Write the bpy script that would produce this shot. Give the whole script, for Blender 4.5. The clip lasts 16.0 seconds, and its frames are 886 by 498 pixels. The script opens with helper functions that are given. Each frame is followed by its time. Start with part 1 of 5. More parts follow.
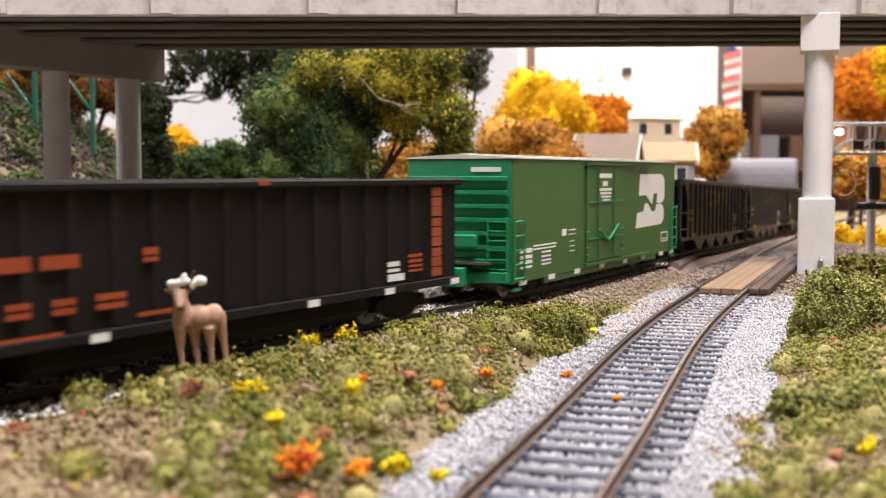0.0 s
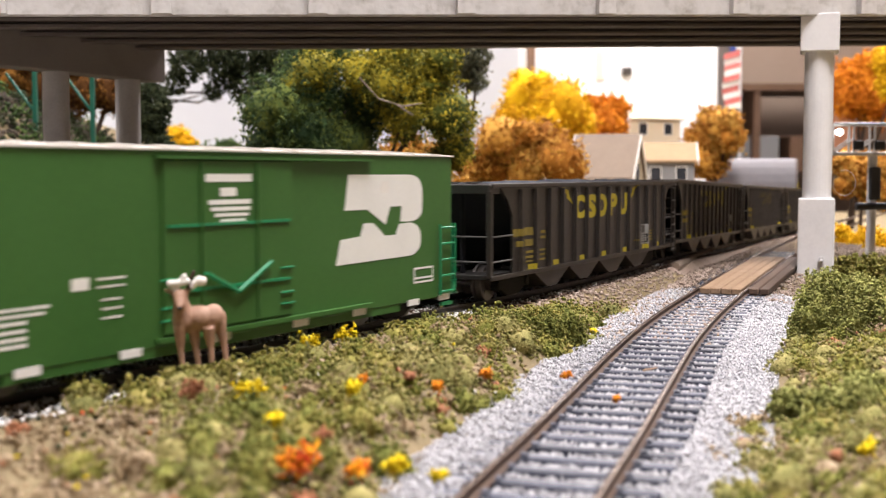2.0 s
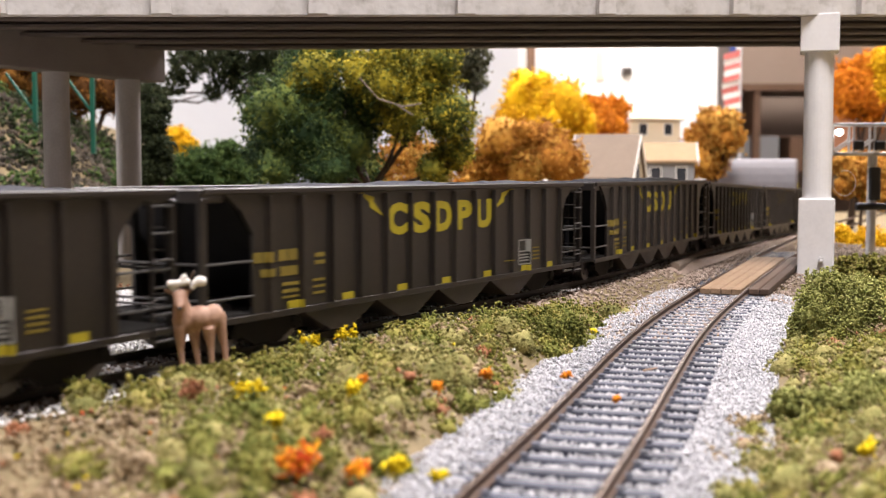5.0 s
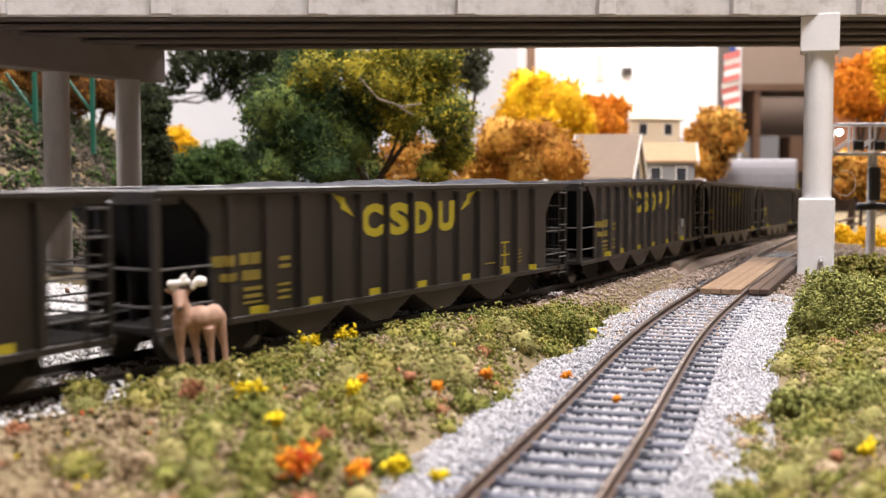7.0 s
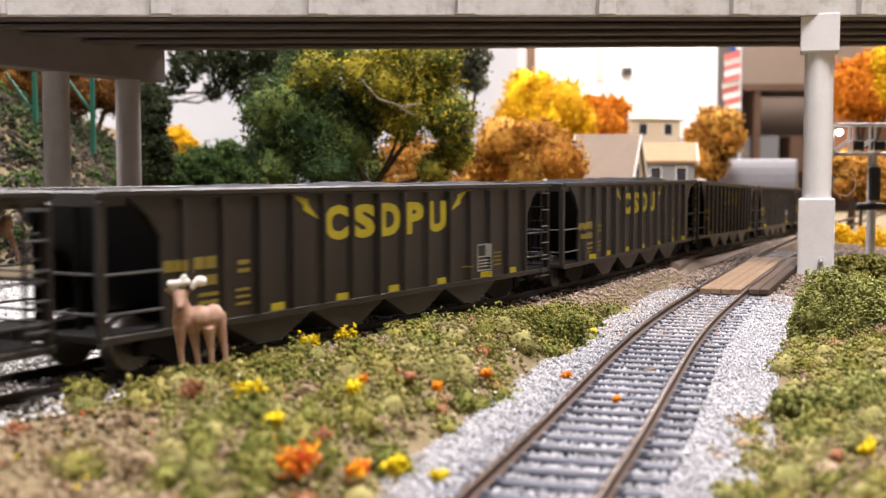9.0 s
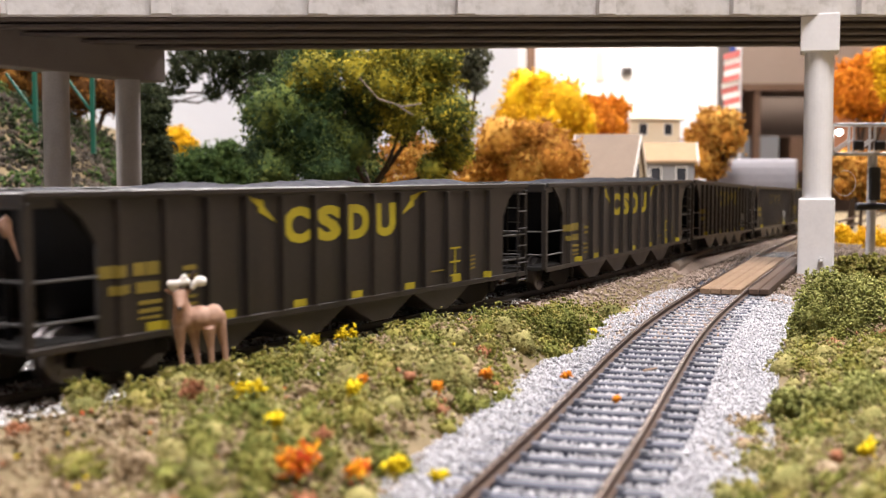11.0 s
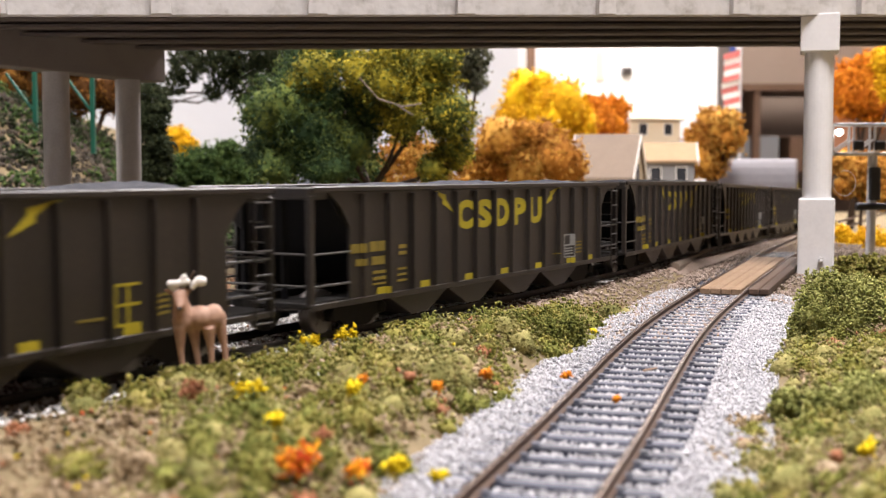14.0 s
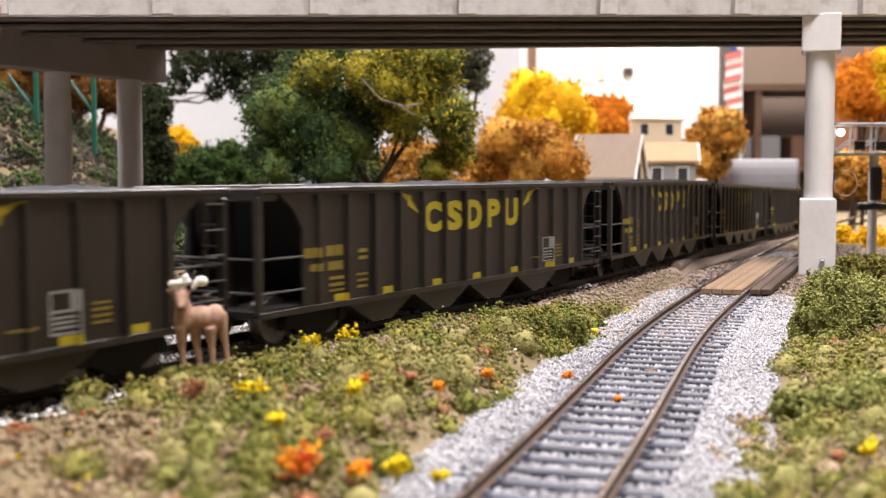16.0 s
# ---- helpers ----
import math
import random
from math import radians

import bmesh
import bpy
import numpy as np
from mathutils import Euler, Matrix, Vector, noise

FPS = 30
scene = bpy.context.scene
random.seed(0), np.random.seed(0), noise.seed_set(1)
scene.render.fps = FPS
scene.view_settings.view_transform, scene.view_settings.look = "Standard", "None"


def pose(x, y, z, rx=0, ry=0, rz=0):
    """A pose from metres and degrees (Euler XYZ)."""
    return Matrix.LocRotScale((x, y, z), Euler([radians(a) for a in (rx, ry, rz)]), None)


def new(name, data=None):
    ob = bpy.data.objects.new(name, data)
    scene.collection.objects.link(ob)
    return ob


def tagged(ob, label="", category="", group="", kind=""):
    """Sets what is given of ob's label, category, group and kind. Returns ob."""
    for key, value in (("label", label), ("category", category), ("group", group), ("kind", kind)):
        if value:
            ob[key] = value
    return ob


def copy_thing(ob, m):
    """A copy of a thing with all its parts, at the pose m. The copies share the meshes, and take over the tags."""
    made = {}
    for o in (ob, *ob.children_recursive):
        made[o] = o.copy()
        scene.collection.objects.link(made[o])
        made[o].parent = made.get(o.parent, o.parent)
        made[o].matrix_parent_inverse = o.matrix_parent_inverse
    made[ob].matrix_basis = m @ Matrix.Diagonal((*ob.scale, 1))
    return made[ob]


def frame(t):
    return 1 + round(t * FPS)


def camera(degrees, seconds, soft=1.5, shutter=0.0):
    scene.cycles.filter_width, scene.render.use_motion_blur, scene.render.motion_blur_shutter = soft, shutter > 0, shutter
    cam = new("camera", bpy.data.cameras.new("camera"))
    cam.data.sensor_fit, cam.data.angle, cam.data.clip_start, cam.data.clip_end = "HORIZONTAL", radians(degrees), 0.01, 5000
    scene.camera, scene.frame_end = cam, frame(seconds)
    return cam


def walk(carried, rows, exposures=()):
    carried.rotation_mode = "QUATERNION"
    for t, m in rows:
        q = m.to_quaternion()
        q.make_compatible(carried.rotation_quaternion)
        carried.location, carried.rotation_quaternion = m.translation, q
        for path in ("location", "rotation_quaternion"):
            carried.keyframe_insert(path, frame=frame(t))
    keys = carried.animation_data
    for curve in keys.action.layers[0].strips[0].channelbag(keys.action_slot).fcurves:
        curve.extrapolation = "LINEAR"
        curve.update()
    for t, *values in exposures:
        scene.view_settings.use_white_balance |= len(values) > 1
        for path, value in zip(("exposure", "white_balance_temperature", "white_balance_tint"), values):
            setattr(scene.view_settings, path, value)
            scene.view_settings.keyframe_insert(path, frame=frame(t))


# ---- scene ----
# A model railway in true size: one tenth of a millimetre matters, HO gauge 16.5 mm.
EYE = (0.0, 0.0, 0.0413)
TILT = 90 - 3.74
cam = camera(41.86, 16.0, soft=1.1, shutter=0.45)
cam.data.dof.use_dof = True
cam.data.dof.focus_distance = 0.35
cam.data.dof.aperture_fstop = 30
walk(cam, [(0.0, pose(*EYE, TILT, 0, 0)), (6.3, pose(*EYE, TILT + 0.02, 0, 0)),
           (15.0, pose(*EYE, TILT + 0.02, 0, 0)), (15.6, pose(*EYE, TILT + 0.02, 0, 0.05)),
           (16.0, pose(*EYE, TILT + 0.02, 0, 0.06))],
     exposures=[(0.0, 0.0), (16.0, 0.0)])

# ---- light: ceiling lamps out of view, one added for the room beyond ----
world = bpy.data.worlds.new("room_air")
world.use_nodes = True
scene.world = world
world.node_tree.nodes["Background"].inputs[0].default_value = (1.0, 0.93, 0.92, 1)
world.node_tree.nodes["Background"].inputs[1].default_value = 0.12


def ceiling_lamp(x, y, z, sx, sy, power, colour=(1.0, 0.93, 0.955)):
    data = bpy.data.lights.new("ceiling_lamp", "AREA")
    data.shape, data.size, data.size_y, data.energy, data.color = "RECTANGLE", sx, sy, power, colour
    ob = new("ceiling_lamp", data)
    ob.matrix_world = pose(x, y, z)
    return ob


CEILING = 1.45
# The last lamp is unseen and added to brighten the room beyond.
LAMPS = ((0.24, -0.05, 0.6, 0.6, 43), (-1.9, 1.05, 1.2, 0.6, 85), (0.72, 1.62, 0.6, 0.9, 46), (0.2, 2.72, 1.2, 0.6, 29), (1.5, 4.4, 0.6, 1.2, 22))
for lamp_x, lamp_y, lamp_w, lamp_d, lamp_power in LAMPS:
    ceiling_lamp(lamp_x, lamp_y, CEILING - 0.05, lamp_w, lamp_d, lamp_power)


# ---- materials ----
def material(name, colours, rough=0.6, metal=0.0, grain=900, stain=90, bump=0.15, island=False, spec=0.4, vary=False, mixed=0.75, streak=False):
    """Two scales of variation over a ramp of colours; island: each loose piece takes its own place on the ramp."""
    m = bpy.data.materials.new(name)
    m.use_nodes = True
    nt = m.node_tree
    b = nt.nodes["Principled BSDF"]
    co = nt.nodes.new("ShaderNodeTexCoord")
    big = nt.nodes.new("ShaderNodeTexNoise")
    big.inputs["Scale"].default_value, big.inputs["Detail"].default_value = stain, 3
    fine = nt.nodes.new("ShaderNodeTexNoise")
    fine.inputs["Scale"].default_value, fine.inputs["Detail"].default_value = grain, 2
    for n in (big, fine):
        nt.links.new(co.outputs["Object"], n.inputs["Vector"])
    if streak:
        squeeze = nt.nodes.new("ShaderNodeMapping")
        squeeze.inputs["Scale"].default_value = (1, 1, 0.12)
        nt.links.new(co.outputs["Object"], squeeze.inputs["Vector"])
        nt.links.new(squeeze.outputs[0], big.inputs["Vector"])
    mixn = nt.nodes.new("ShaderNodeMath")
    mixn.operation = "MULTIPLY_ADD"
    nt.links.new(fine.outputs["Fac"], mixn.inputs[0])
    mixn.inputs[1].default_value = 0.45
    sub = nt.nodes.new("ShaderNodeMath")
    sub.operation = "MULTIPLY_ADD"
    nt.links.new(big.outputs["Fac"], sub.inputs[0])
    sub.inputs[1].default_value, sub.inputs[2].default_value = 0.9, -0.17
    nt.links.new(sub.outputs[0], mixn.inputs[2])
    fac = mixn.outputs[0]
    if island or vary:
        src = nt.nodes.new("ShaderNodeNewGeometry" if island else "ShaderNodeObjectInfo")
        out = src.outputs["Random Per Island" if island else "Random"]
        add = nt.nodes.new("ShaderNodeMath")
        add.operation = "MULTIPLY_ADD"
        nt.links.new(out, add.inputs[0])
        add.inputs[1].default_value = mixed
        s2 = nt.nodes.new("ShaderNodeMath")
        s2.operation = "MULTIPLY_ADD"
        nt.links.new(fac, s2.inputs[0])
        s2.inputs[1].default_value, s2.inputs[2].default_value = 1.35 - mixed, 0.5 - 0.5 * mixed - 0.5 * (1.35 - mixed)
        nt.links.new(s2.outputs[0], add.inputs[2])
        fac = add.outputs[0]
    ramp = nt.nodes.new("ShaderNodeValToRGB")
    el = ramp.color_ramp.elements
    n = len(colours)
    while len(el) < n:
        el.new(0.5)
    for i, c in enumerate(colours):
        el[i].position = 0.12 + 0.76 * i / max(1, n - 1)
        el[i].color = (*c, 1)
    nt.links.new(fac, ramp.inputs[0])
    nt.links.new(ramp.outputs[0], b.inputs["Base Color"])
    rr = nt.nodes.new("ShaderNodeMapRange")
    rr.inputs["To Min"].default_value, rr.inputs["To Max"].default_value = max(0.04, rough - 0.12), min(1, rough + 0.12)
    nt.links.new(big.outputs["Fac"], rr.inputs["Value"])
    nt.links.new(rr.outputs[0], b.inputs["Roughness"])
    b.inputs["Metallic"].default_value = metal
    b.inputs["Specular IOR Level"].default_value = spec
    if bump:
        bp = nt.nodes.new("ShaderNodeBump")
        bp.inputs["Strength"].default_value, bp.inputs["Distance"].default_value = bump, 0.0004
        nt.links.new(fine.outputs["Fac"], bp.inputs["Height"])
        nt.links.new(bp.outputs[0], b.inputs["Normal"])
    return m


def glow(name, colour, strength):
    m = bpy.data.materials.new(name)
    m.use_nodes = True
    b = m.node_tree.nodes["Principled BSDF"]
    b.inputs["Base Color"].default_value = (*colour, 1)
    b.inputs["Emission Color"].default_value = (*colour, 1)
    b.inputs["Emission Strength"].default_value = strength
    return m


# Left pier columns: grey mixed with the shade under the bridge.
M_PIER_SHADED = material("shaded_pier_concrete", [(0.24, 0.225, 0.22), (0.31, 0.295, 0.29), (0.37, 0.355, 0.35)], 0.7, bump=0.25, grain=1200, stain=60)
M_PALE = material("pale_grey_paint", [(0.60, 0.60, 0.615), (0.69, 0.69, 0.70), (0.74, 0.74, 0.75)], 0.6, bump=0.07, grain=700, stain=60)
M_PARAPET = material("chipped_white_paint", [(0.14, 0.12, 0.10), (0.38, 0.36, 0.34), (0.50, 0.485, 0.47), (0.54, 0.525, 0.51), (0.58, 0.565, 0.55)], 0.6, bump=0.4, grain=420, stain=110)
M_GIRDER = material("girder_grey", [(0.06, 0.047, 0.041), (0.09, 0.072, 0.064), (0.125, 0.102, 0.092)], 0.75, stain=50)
# Cap beam: the columns' grey, darkened for the deck's shade.
M_CAP_SHADED = material("cap_beam_shaded_grey", [(0.12, 0.103, 0.096), (0.155, 0.135, 0.126), (0.18, 0.158, 0.149)], 0.75, bump=0.25, grain=1200, stain=50)
M_GREEN = material("boxcar_green", [(0.030, 0.098, 0.022), (0.040, 0.120, 0.027), (0.048, 0.138, 0.032)], 0.45, bump=0.05, stain=30, spec=0.3)
M_GREEN2 = material("boxcar_end_green", [(0.010, 0.17, 0.070), (0.013, 0.21, 0.085), (0.016, 0.24, 0.10)], 0.4, bump=0.05, stain=40)
M_ROOF = material("galvanised_roof", [(0.55, 0.53, 0.48), (0.68, 0.66, 0.62)], 0.4, 0.3, bump=0.05)
M_WHITE = material("white_marking", [(0.70, 0.70, 0.67), (0.80, 0.80, 0.77)], 0.55, bump=0.03)
M_FADED = material("faded_white_stencil", [(0.20, 0.20, 0.19), (0.34, 0.34, 0.32)], 0.6, bump=0.03, stain=160)
M_BLACK = material("hopper_black", [(0.006, 0.0048, 0.0046), (0.0105, 0.0083, 0.0074), (0.0185, 0.014, 0.0113), (0.035, 0.026, 0.0185)], 0.46, bump=0.1, stain=130, spec=0.5, streak=True)
M_SLOPE = material("slope_sheet_black", [(0.008, 0.008, 0.010), (0.014, 0.014, 0.017)], 0.8, bump=0.1, stain=45, spec=0.15)
M_GOND = material("gondola_black", [(0.007, 0.0055, 0.0055), (0.011, 0.009, 0.009), (0.016, 0.013, 0.012)], 0.7, bump=0.08, stain=45, spec=0.15)
M_UNDER = material("underframe_black", [(0.007, 0.007, 0.007), (0.018, 0.016, 0.014)], 0.8, bump=0.2, spec=0.2)
M_YELLOW = material("yellow_lettering", [(0.27, 0.22, 0.010), (0.40, 0.33, 0.018)], 0.6, bump=0.03, stain=160)
M_STENCIL = material("faded_yellow_stencil", [(0.13, 0.10, 0.016), (0.24, 0.18, 0.03)], 0.6, bump=0.03, stain=160)
M_ORANGE = material("orange_lettering", [(0.22, 0.04, 0.012), (0.36, 0.07, 0.02)], 0.55, bump=0.03, stain=120)
M_COAL = material("coal", [(0.014, 0.015, 0.019), (0.032, 0.034, 0.042), (0.065, 0.068, 0.08)], 0.8, bump=0.8, grain=1400, stain=400, spec=0.2)
M_WHEEL = material("wheel_steel", [(0.10, 0.09, 0.085), (0.25, 0.23, 0.22)], 0.4, 0.8, bump=0.05)
M_GRAB = material("grab_iron", [(0.045, 0.043, 0.042), (0.09, 0.087, 0.085)], 0.5, bump=0.0)
M_RAIL = material("weathered_rail", [(0.042, 0.024, 0.016), (0.075, 0.043, 0.028), (0.115, 0.072, 0.049)], 0.65, 0.15, bump=0.2, stain=60)
M_RAILTOP = material("worn_rail_head", [(0.09, 0.060, 0.043), (0.22, 0.165, 0.13), (0.60, 0.56, 0.52)], 0.24, 0.85, bump=0.05, stain=14)
# Main rail near black: the shade on its web is put into the colour.
M_RAIL_SHADED = material("shaded_main_rail", [(0.018, 0.015, 0.013), (0.035, 0.03, 0.026)], 0.5, 0.2, bump=0.1)
M_TIE = material("blue_black_tie", [(0.016, 0.020, 0.036), (0.030, 0.036, 0.060), (0.060, 0.068, 0.100)], 0.5, bump=0.5, grain=2500, stain=200, vary=True)
M_BALLAST = material("grey_ballast", [(0.27, 0.27, 0.285), (0.36, 0.36, 0.38), (0.44, 0.44, 0.46), (0.54, 0.54, 0.56)], 0.65, bump=0.2, grain=3000, stain=120, island=True)
M_BALLAST2 = material("main_line_ballast", [(0.34, 0.335, 0.33), (0.52, 0.515, 0.51), (0.64, 0.64, 0.64), (0.78, 0.78, 0.78)], 0.7, bump=0.2, grain=3000, stain=120, island=True)
M_BED = material("ballast_bed", [(0.27, 0.27, 0.28), (0.38, 0.38, 0.39), (0.50, 0.50, 0.51)], 0.8, bump=0.8, grain=1500, stain=400)
M_SOIL = material("tan_soil", [(0.10, 0.075, 0.035), (0.19, 0.145, 0.075), (0.29, 0.22, 0.125)], 0.9, bump=0.8, grain=1300, stain=70)
M_DIRT = material("dirt_road", [(0.27, 0.20, 0.155), (0.34, 0.265, 0.215), (0.41, 0.335, 0.285)], 0.9, bump=0.8, grain=1500, stain=120, island=True)
M_BROWNDIRT = material("rust_brown_dirt", [(0.14, 0.07, 0.035), (0.23, 0.125, 0.07), (0.33, 0.20, 0.12)], 0.9, bump=0.6, grain=1500, stain=120, island=True)
M_TURF = material("green_turf", [(0.050, 0.058, 0.014), (0.130, 0.137, 0.030), (0.235, 0.222, 0.056), (0.335, 0.290, 0.090), (0.430, 0.345, 0.165)], 0.95, bump=0.9, grain=2200, stain=260, island=True, spec=0.05, mixed=0.4)
M_SAGE = material("sage_turf", [(0.085, 0.090, 0.032), (0.185, 0.180, 0.062), (0.310, 0.278, 0.105), (0.445, 0.378, 0.180)], 0.95, bump=0.9, grain=2200, stain=260, island=True, spec=0.05, mixed=0.4)
M_TURF2 = material("dry_turf", [(0.13, 0.095, 0.055), (0.24, 0.175, 0.10), (0.35, 0.265, 0.17), (0.48, 0.385, 0.28)], 0.95, bump=0.9, grain=2200, stain=260, island=True, spec=0.05, mixed=0.55)
M_BUSH = material("olive_bush", [(0.048, 0.060, 0.015), (0.120, 0.133, 0.032), (0.225, 0.228, 0.060), (0.335, 0.315, 0.105)], 0.95, bump=0.9, grain=2200, stain=260, island=True, spec=0.05, mixed=0.4)
M_SHRUB = material("light_olive_shrub", [(0.10, 0.115, 0.036), (0.22, 0.235, 0.070), (0.35, 0.355, 0.115), (0.48, 0.46, 0.19)], 0.95, bump=0.9, grain=2200, stain=260, island=True, spec=0.05, mixed=0.45)
M_RUST = material("dark_rust_leaf", [(0.05, 0.022, 0.008), (0.12, 0.05, 0.012), (0.24, 0.11, 0.02)], 0.9, bump=0.2, stain=40, island=True, spec=0.1)
M_YFLOWER = material("yellow_flower_foam", [(0.62, 0.46, 0.015), (0.80, 0.62, 0.02)], 0.9, bump=0.2, island=True, spec=0.1)
M_OFLOWER = material("orange_flower_foam", [(0.66, 0.05, 0.03), (0.80, 0.22, 0.02), (0.88, 0.48, 0.02)], 0.9, bump=0.2, stain=160, island=True, spec=0.1)
M_REDFOAM = material("rust_foam", [(0.30, 0.12, 0.06), (0.44, 0.21, 0.12)], 0.9, bump=0.2, island=True, spec=0.1)
M_TREE = material("dark_green_leaf", [(0.010, 0.024, 0.010), (0.032, 0.062, 0.022), (0.085, 0.125, 0.032), (0.22, 0.24, 0.045)], 0.8, bump=0.2, stain=45, grain=400, island=True, spec=0.15, mixed=0.5)
# Yellow-green leaf, brightened with the light that falls on the crown's top.
M_TREE_LIT = material("lit_yellow_green_leaf", [(0.022, 0.038, 0.010), (0.10, 0.12, 0.02), (0.33, 0.28, 0.028), (0.64, 0.50, 0.04)], 0.8, bump=0.2, stain=45, grain=400, island=True, spec=0.15, mixed=0.5)
M_FIR = material("shaded_fir_needle", [(0.014, 0.020, 0.010), (0.032, 0.042, 0.018), (0.065, 0.075, 0.034)], 0.9, bump=0.2, stain=30, island=True, spec=0.1)
M_DUSTY = material("grey_green_leaf", [(0.05, 0.055, 0.035), (0.11, 0.115, 0.07), (0.19, 0.19, 0.12)], 0.9, bump=0.2, stain=40, island=True, spec=0.1)
M_MIDBUSH = material("mid_green_bush", [(0.025, 0.05, 0.016), (0.06, 0.105, 0.03), (0.11, 0.16, 0.045)], 0.9, bump=0.2, stain=60, island=True, spec=0.1)
M_GOLD = material("golden_leaf", [(0.55, 0.26, 0.01), (0.80, 0.46, 0.012), (0.92, 0.62, 0.02)], 0.8, bump=0.2, stain=20, grain=300, island=True, spec=0.1)
M_AMBER = material("orange_leaf", [(0.36, 0.10, 0.008), (0.60, 0.19, 0.012), (0.74, 0.28, 0.02)], 0.8, bump=0.2, stain=20, grain=300, island=True, spec=0.1)
M_BROWN = material("russet_leaf", [(0.20, 0.072, 0.012), (0.42, 0.175, 0.025), (0.58, 0.29, 0.05), (0.62, 0.38, 0.09)], 0.8, bump=0.2, stain=22, grain=300, island=True, spec=0.1)
M_BARK = material("bark", [(0.035, 0.022, 0.015), (0.075, 0.05, 0.035)], 0.9, bump=0.8, grain=600)
M_SNAG = material("pale_dead_wood", [(0.15, 0.115, 0.085), (0.24, 0.19, 0.15)], 0.9, bump=0.5, grain=900)
M_ROCK = material("hill_rubble", [(0.018, 0.014, 0.009), (0.035, 0.026, 0.016), (0.06, 0.044, 0.028), (0.11, 0.09, 0.07)], 0.9, bump=0.6, island=True)
M_DEER = material("deer_brown", [(0.24, 0.135, 0.09), (0.36, 0.215, 0.15), (0.48, 0.32, 0.235)], 0.6, bump=0.1, stain=220)
M_TIMBER = material("crossing_timber", [(0.20, 0.125, 0.075), (0.30, 0.20, 0.125), (0.38, 0.27, 0.18)], 0.85, bump=0.5, grain=1500, stain=90)
M_TIMBERD = material("dark_timber", [(0.05, 0.03, 0.02), (0.11, 0.07, 0.05)], 0.8, bump=0.5, vary=True)
M_STEELGREEN = material("green_bridge_steel", [(0.006, 0.07, 0.045), (0.009, 0.11, 0.068)], 0.5, bump=0.05)
M_SILVER = material("silver_paint", [(0.50, 0.50, 0.51), (0.64, 0.64, 0.65)], 0.45, 0.2, bump=0.05)
M_SIGNALB = material("signal_black", [(0.012, 0.012, 0.014), (0.025, 0.025, 0.028)], 0.5, bump=0.05)
M_HOUSEROOF = material("tan_roof", [(0.22, 0.17, 0.13), (0.29, 0.23, 0.18)], 0.8, bump=0.3, grain=500)
M_HOUSEROOF2 = material("light_brown_roof", [(0.30, 0.19, 0.10), (0.38, 0.26, 0.15)], 0.8, bump=0.3, grain=500)
M_CREAM = material("cream_wall", [(0.62, 0.53, 0.38), (0.72, 0.63, 0.48)], 0.7, bump=0.1)
M_GREYWALL = material("grey_wall", [(0.19, 0.19, 0.195), (0.27, 0.27, 0.275)], 0.7, bump=0.1)
M_SHEDGREY = material("shed_grey", [(0.13, 0.125, 0.135), (0.19, 0.18, 0.195)], 0.7, grain=300, stain=40, bump=0.1)
M_TRIM = material("white_trim", [(0.72, 0.70, 0.66), (0.8, 0.78, 0.74)], 0.6, bump=0.05)
M_WINDOW = material("dark_window", [(0.02, 0.025, 0.03), (0.05, 0.05, 0.06)], 0.15, bump=0)
M_SKYBOARD = material("sky_board", [(0.58, 0.61, 0.66), (0.64, 0.67, 0.72)], 0.9, grain=30, stain=2, bump=0)
M_HILLPAINT = material("painted_hill", [(0.26, 0.29, 0.36), (0.32, 0.35, 0.42)], 0.9, grain=30, stain=5, bump=0)
M_ROOMWALL = material("white_room_wall", [(0.78, 0.77, 0.76), (0.84, 0.83, 0.82)], 0.8, grain=60, stain=2, bump=0.02)
M_TANWALL = material("tan_room_wall", [(0.32, 0.24, 0.19), (0.40, 0.31, 0.25)], 0.8, grain=60, stain=2, bump=0.02)
M_CEIL = material("ceiling_tile", [(0.60, 0.585, 0.56), (0.70, 0.68, 0.66)], 0.9, grain=60, stain=2, bump=0.05)
M_CARPET = material("dark_carpet", [(0.06, 0.06, 0.07), (0.10, 0.10, 0.11)], 0.95, grain=200, stain=3, bump=0.1)
M_WOOD = material("shelf_wood", [(0.10, 0.055, 0.03), (0.18, 0.10, 0.06)], 0.6, grain=60, stain=4, bump=0.05)
M_FLAGRED = material("faded_flag_red", [(0.52, 0.13, 0.12), (0.62, 0.19, 0.17)], 0.8, grain=200, stain=20, bump=0.05)
M_FLAGBLUE = material("flag_blue", [(0.03, 0.05, 0.20), (0.05, 0.08, 0.28)], 0.8, grain=200, stain=20, bump=0.05)
M_BLUEPANEL = material("pale_blue_panel", [(0.26, 0.36, 0.44), (0.34, 0.45, 0.53)], 0.7, grain=40, stain=3, bump=0)
M_LAMP = glow("lamp_diffuser", (1.0, 0.94, 0.86), 6.0)
M_BEACON = glow("white_signal_light", (1.0, 0.97, 0.92), 9.0)


# ---- mesh helpers ----
def solid(bm, x0, x1, y0, y1, z0, z1, bevel=0.0):
    vs = [bm.verts.new(p) for p in ((x0, y0, z0), (x1, y0, z0), (x1, y1, z0), (x0, y1, z0), (x0, y0, z1), (x1, y0, z1), (x1, y1, z1), (x0, y1, z1))]
    fs = [bm.faces.new([vs[i] for i in q]) for q in ((3, 2, 1, 0), (4, 5, 6, 7), (0, 1, 5, 4), (1, 2, 6, 5), (2, 3, 7, 6), (3, 0, 4, 7))]
    if bevel:
        es = list({e for f in fs for e in f.edges})
        bmesh.ops.bevel(bm, geom=es, offset=bevel, segments=1, affect="EDGES", profile=0.5)
    return bm


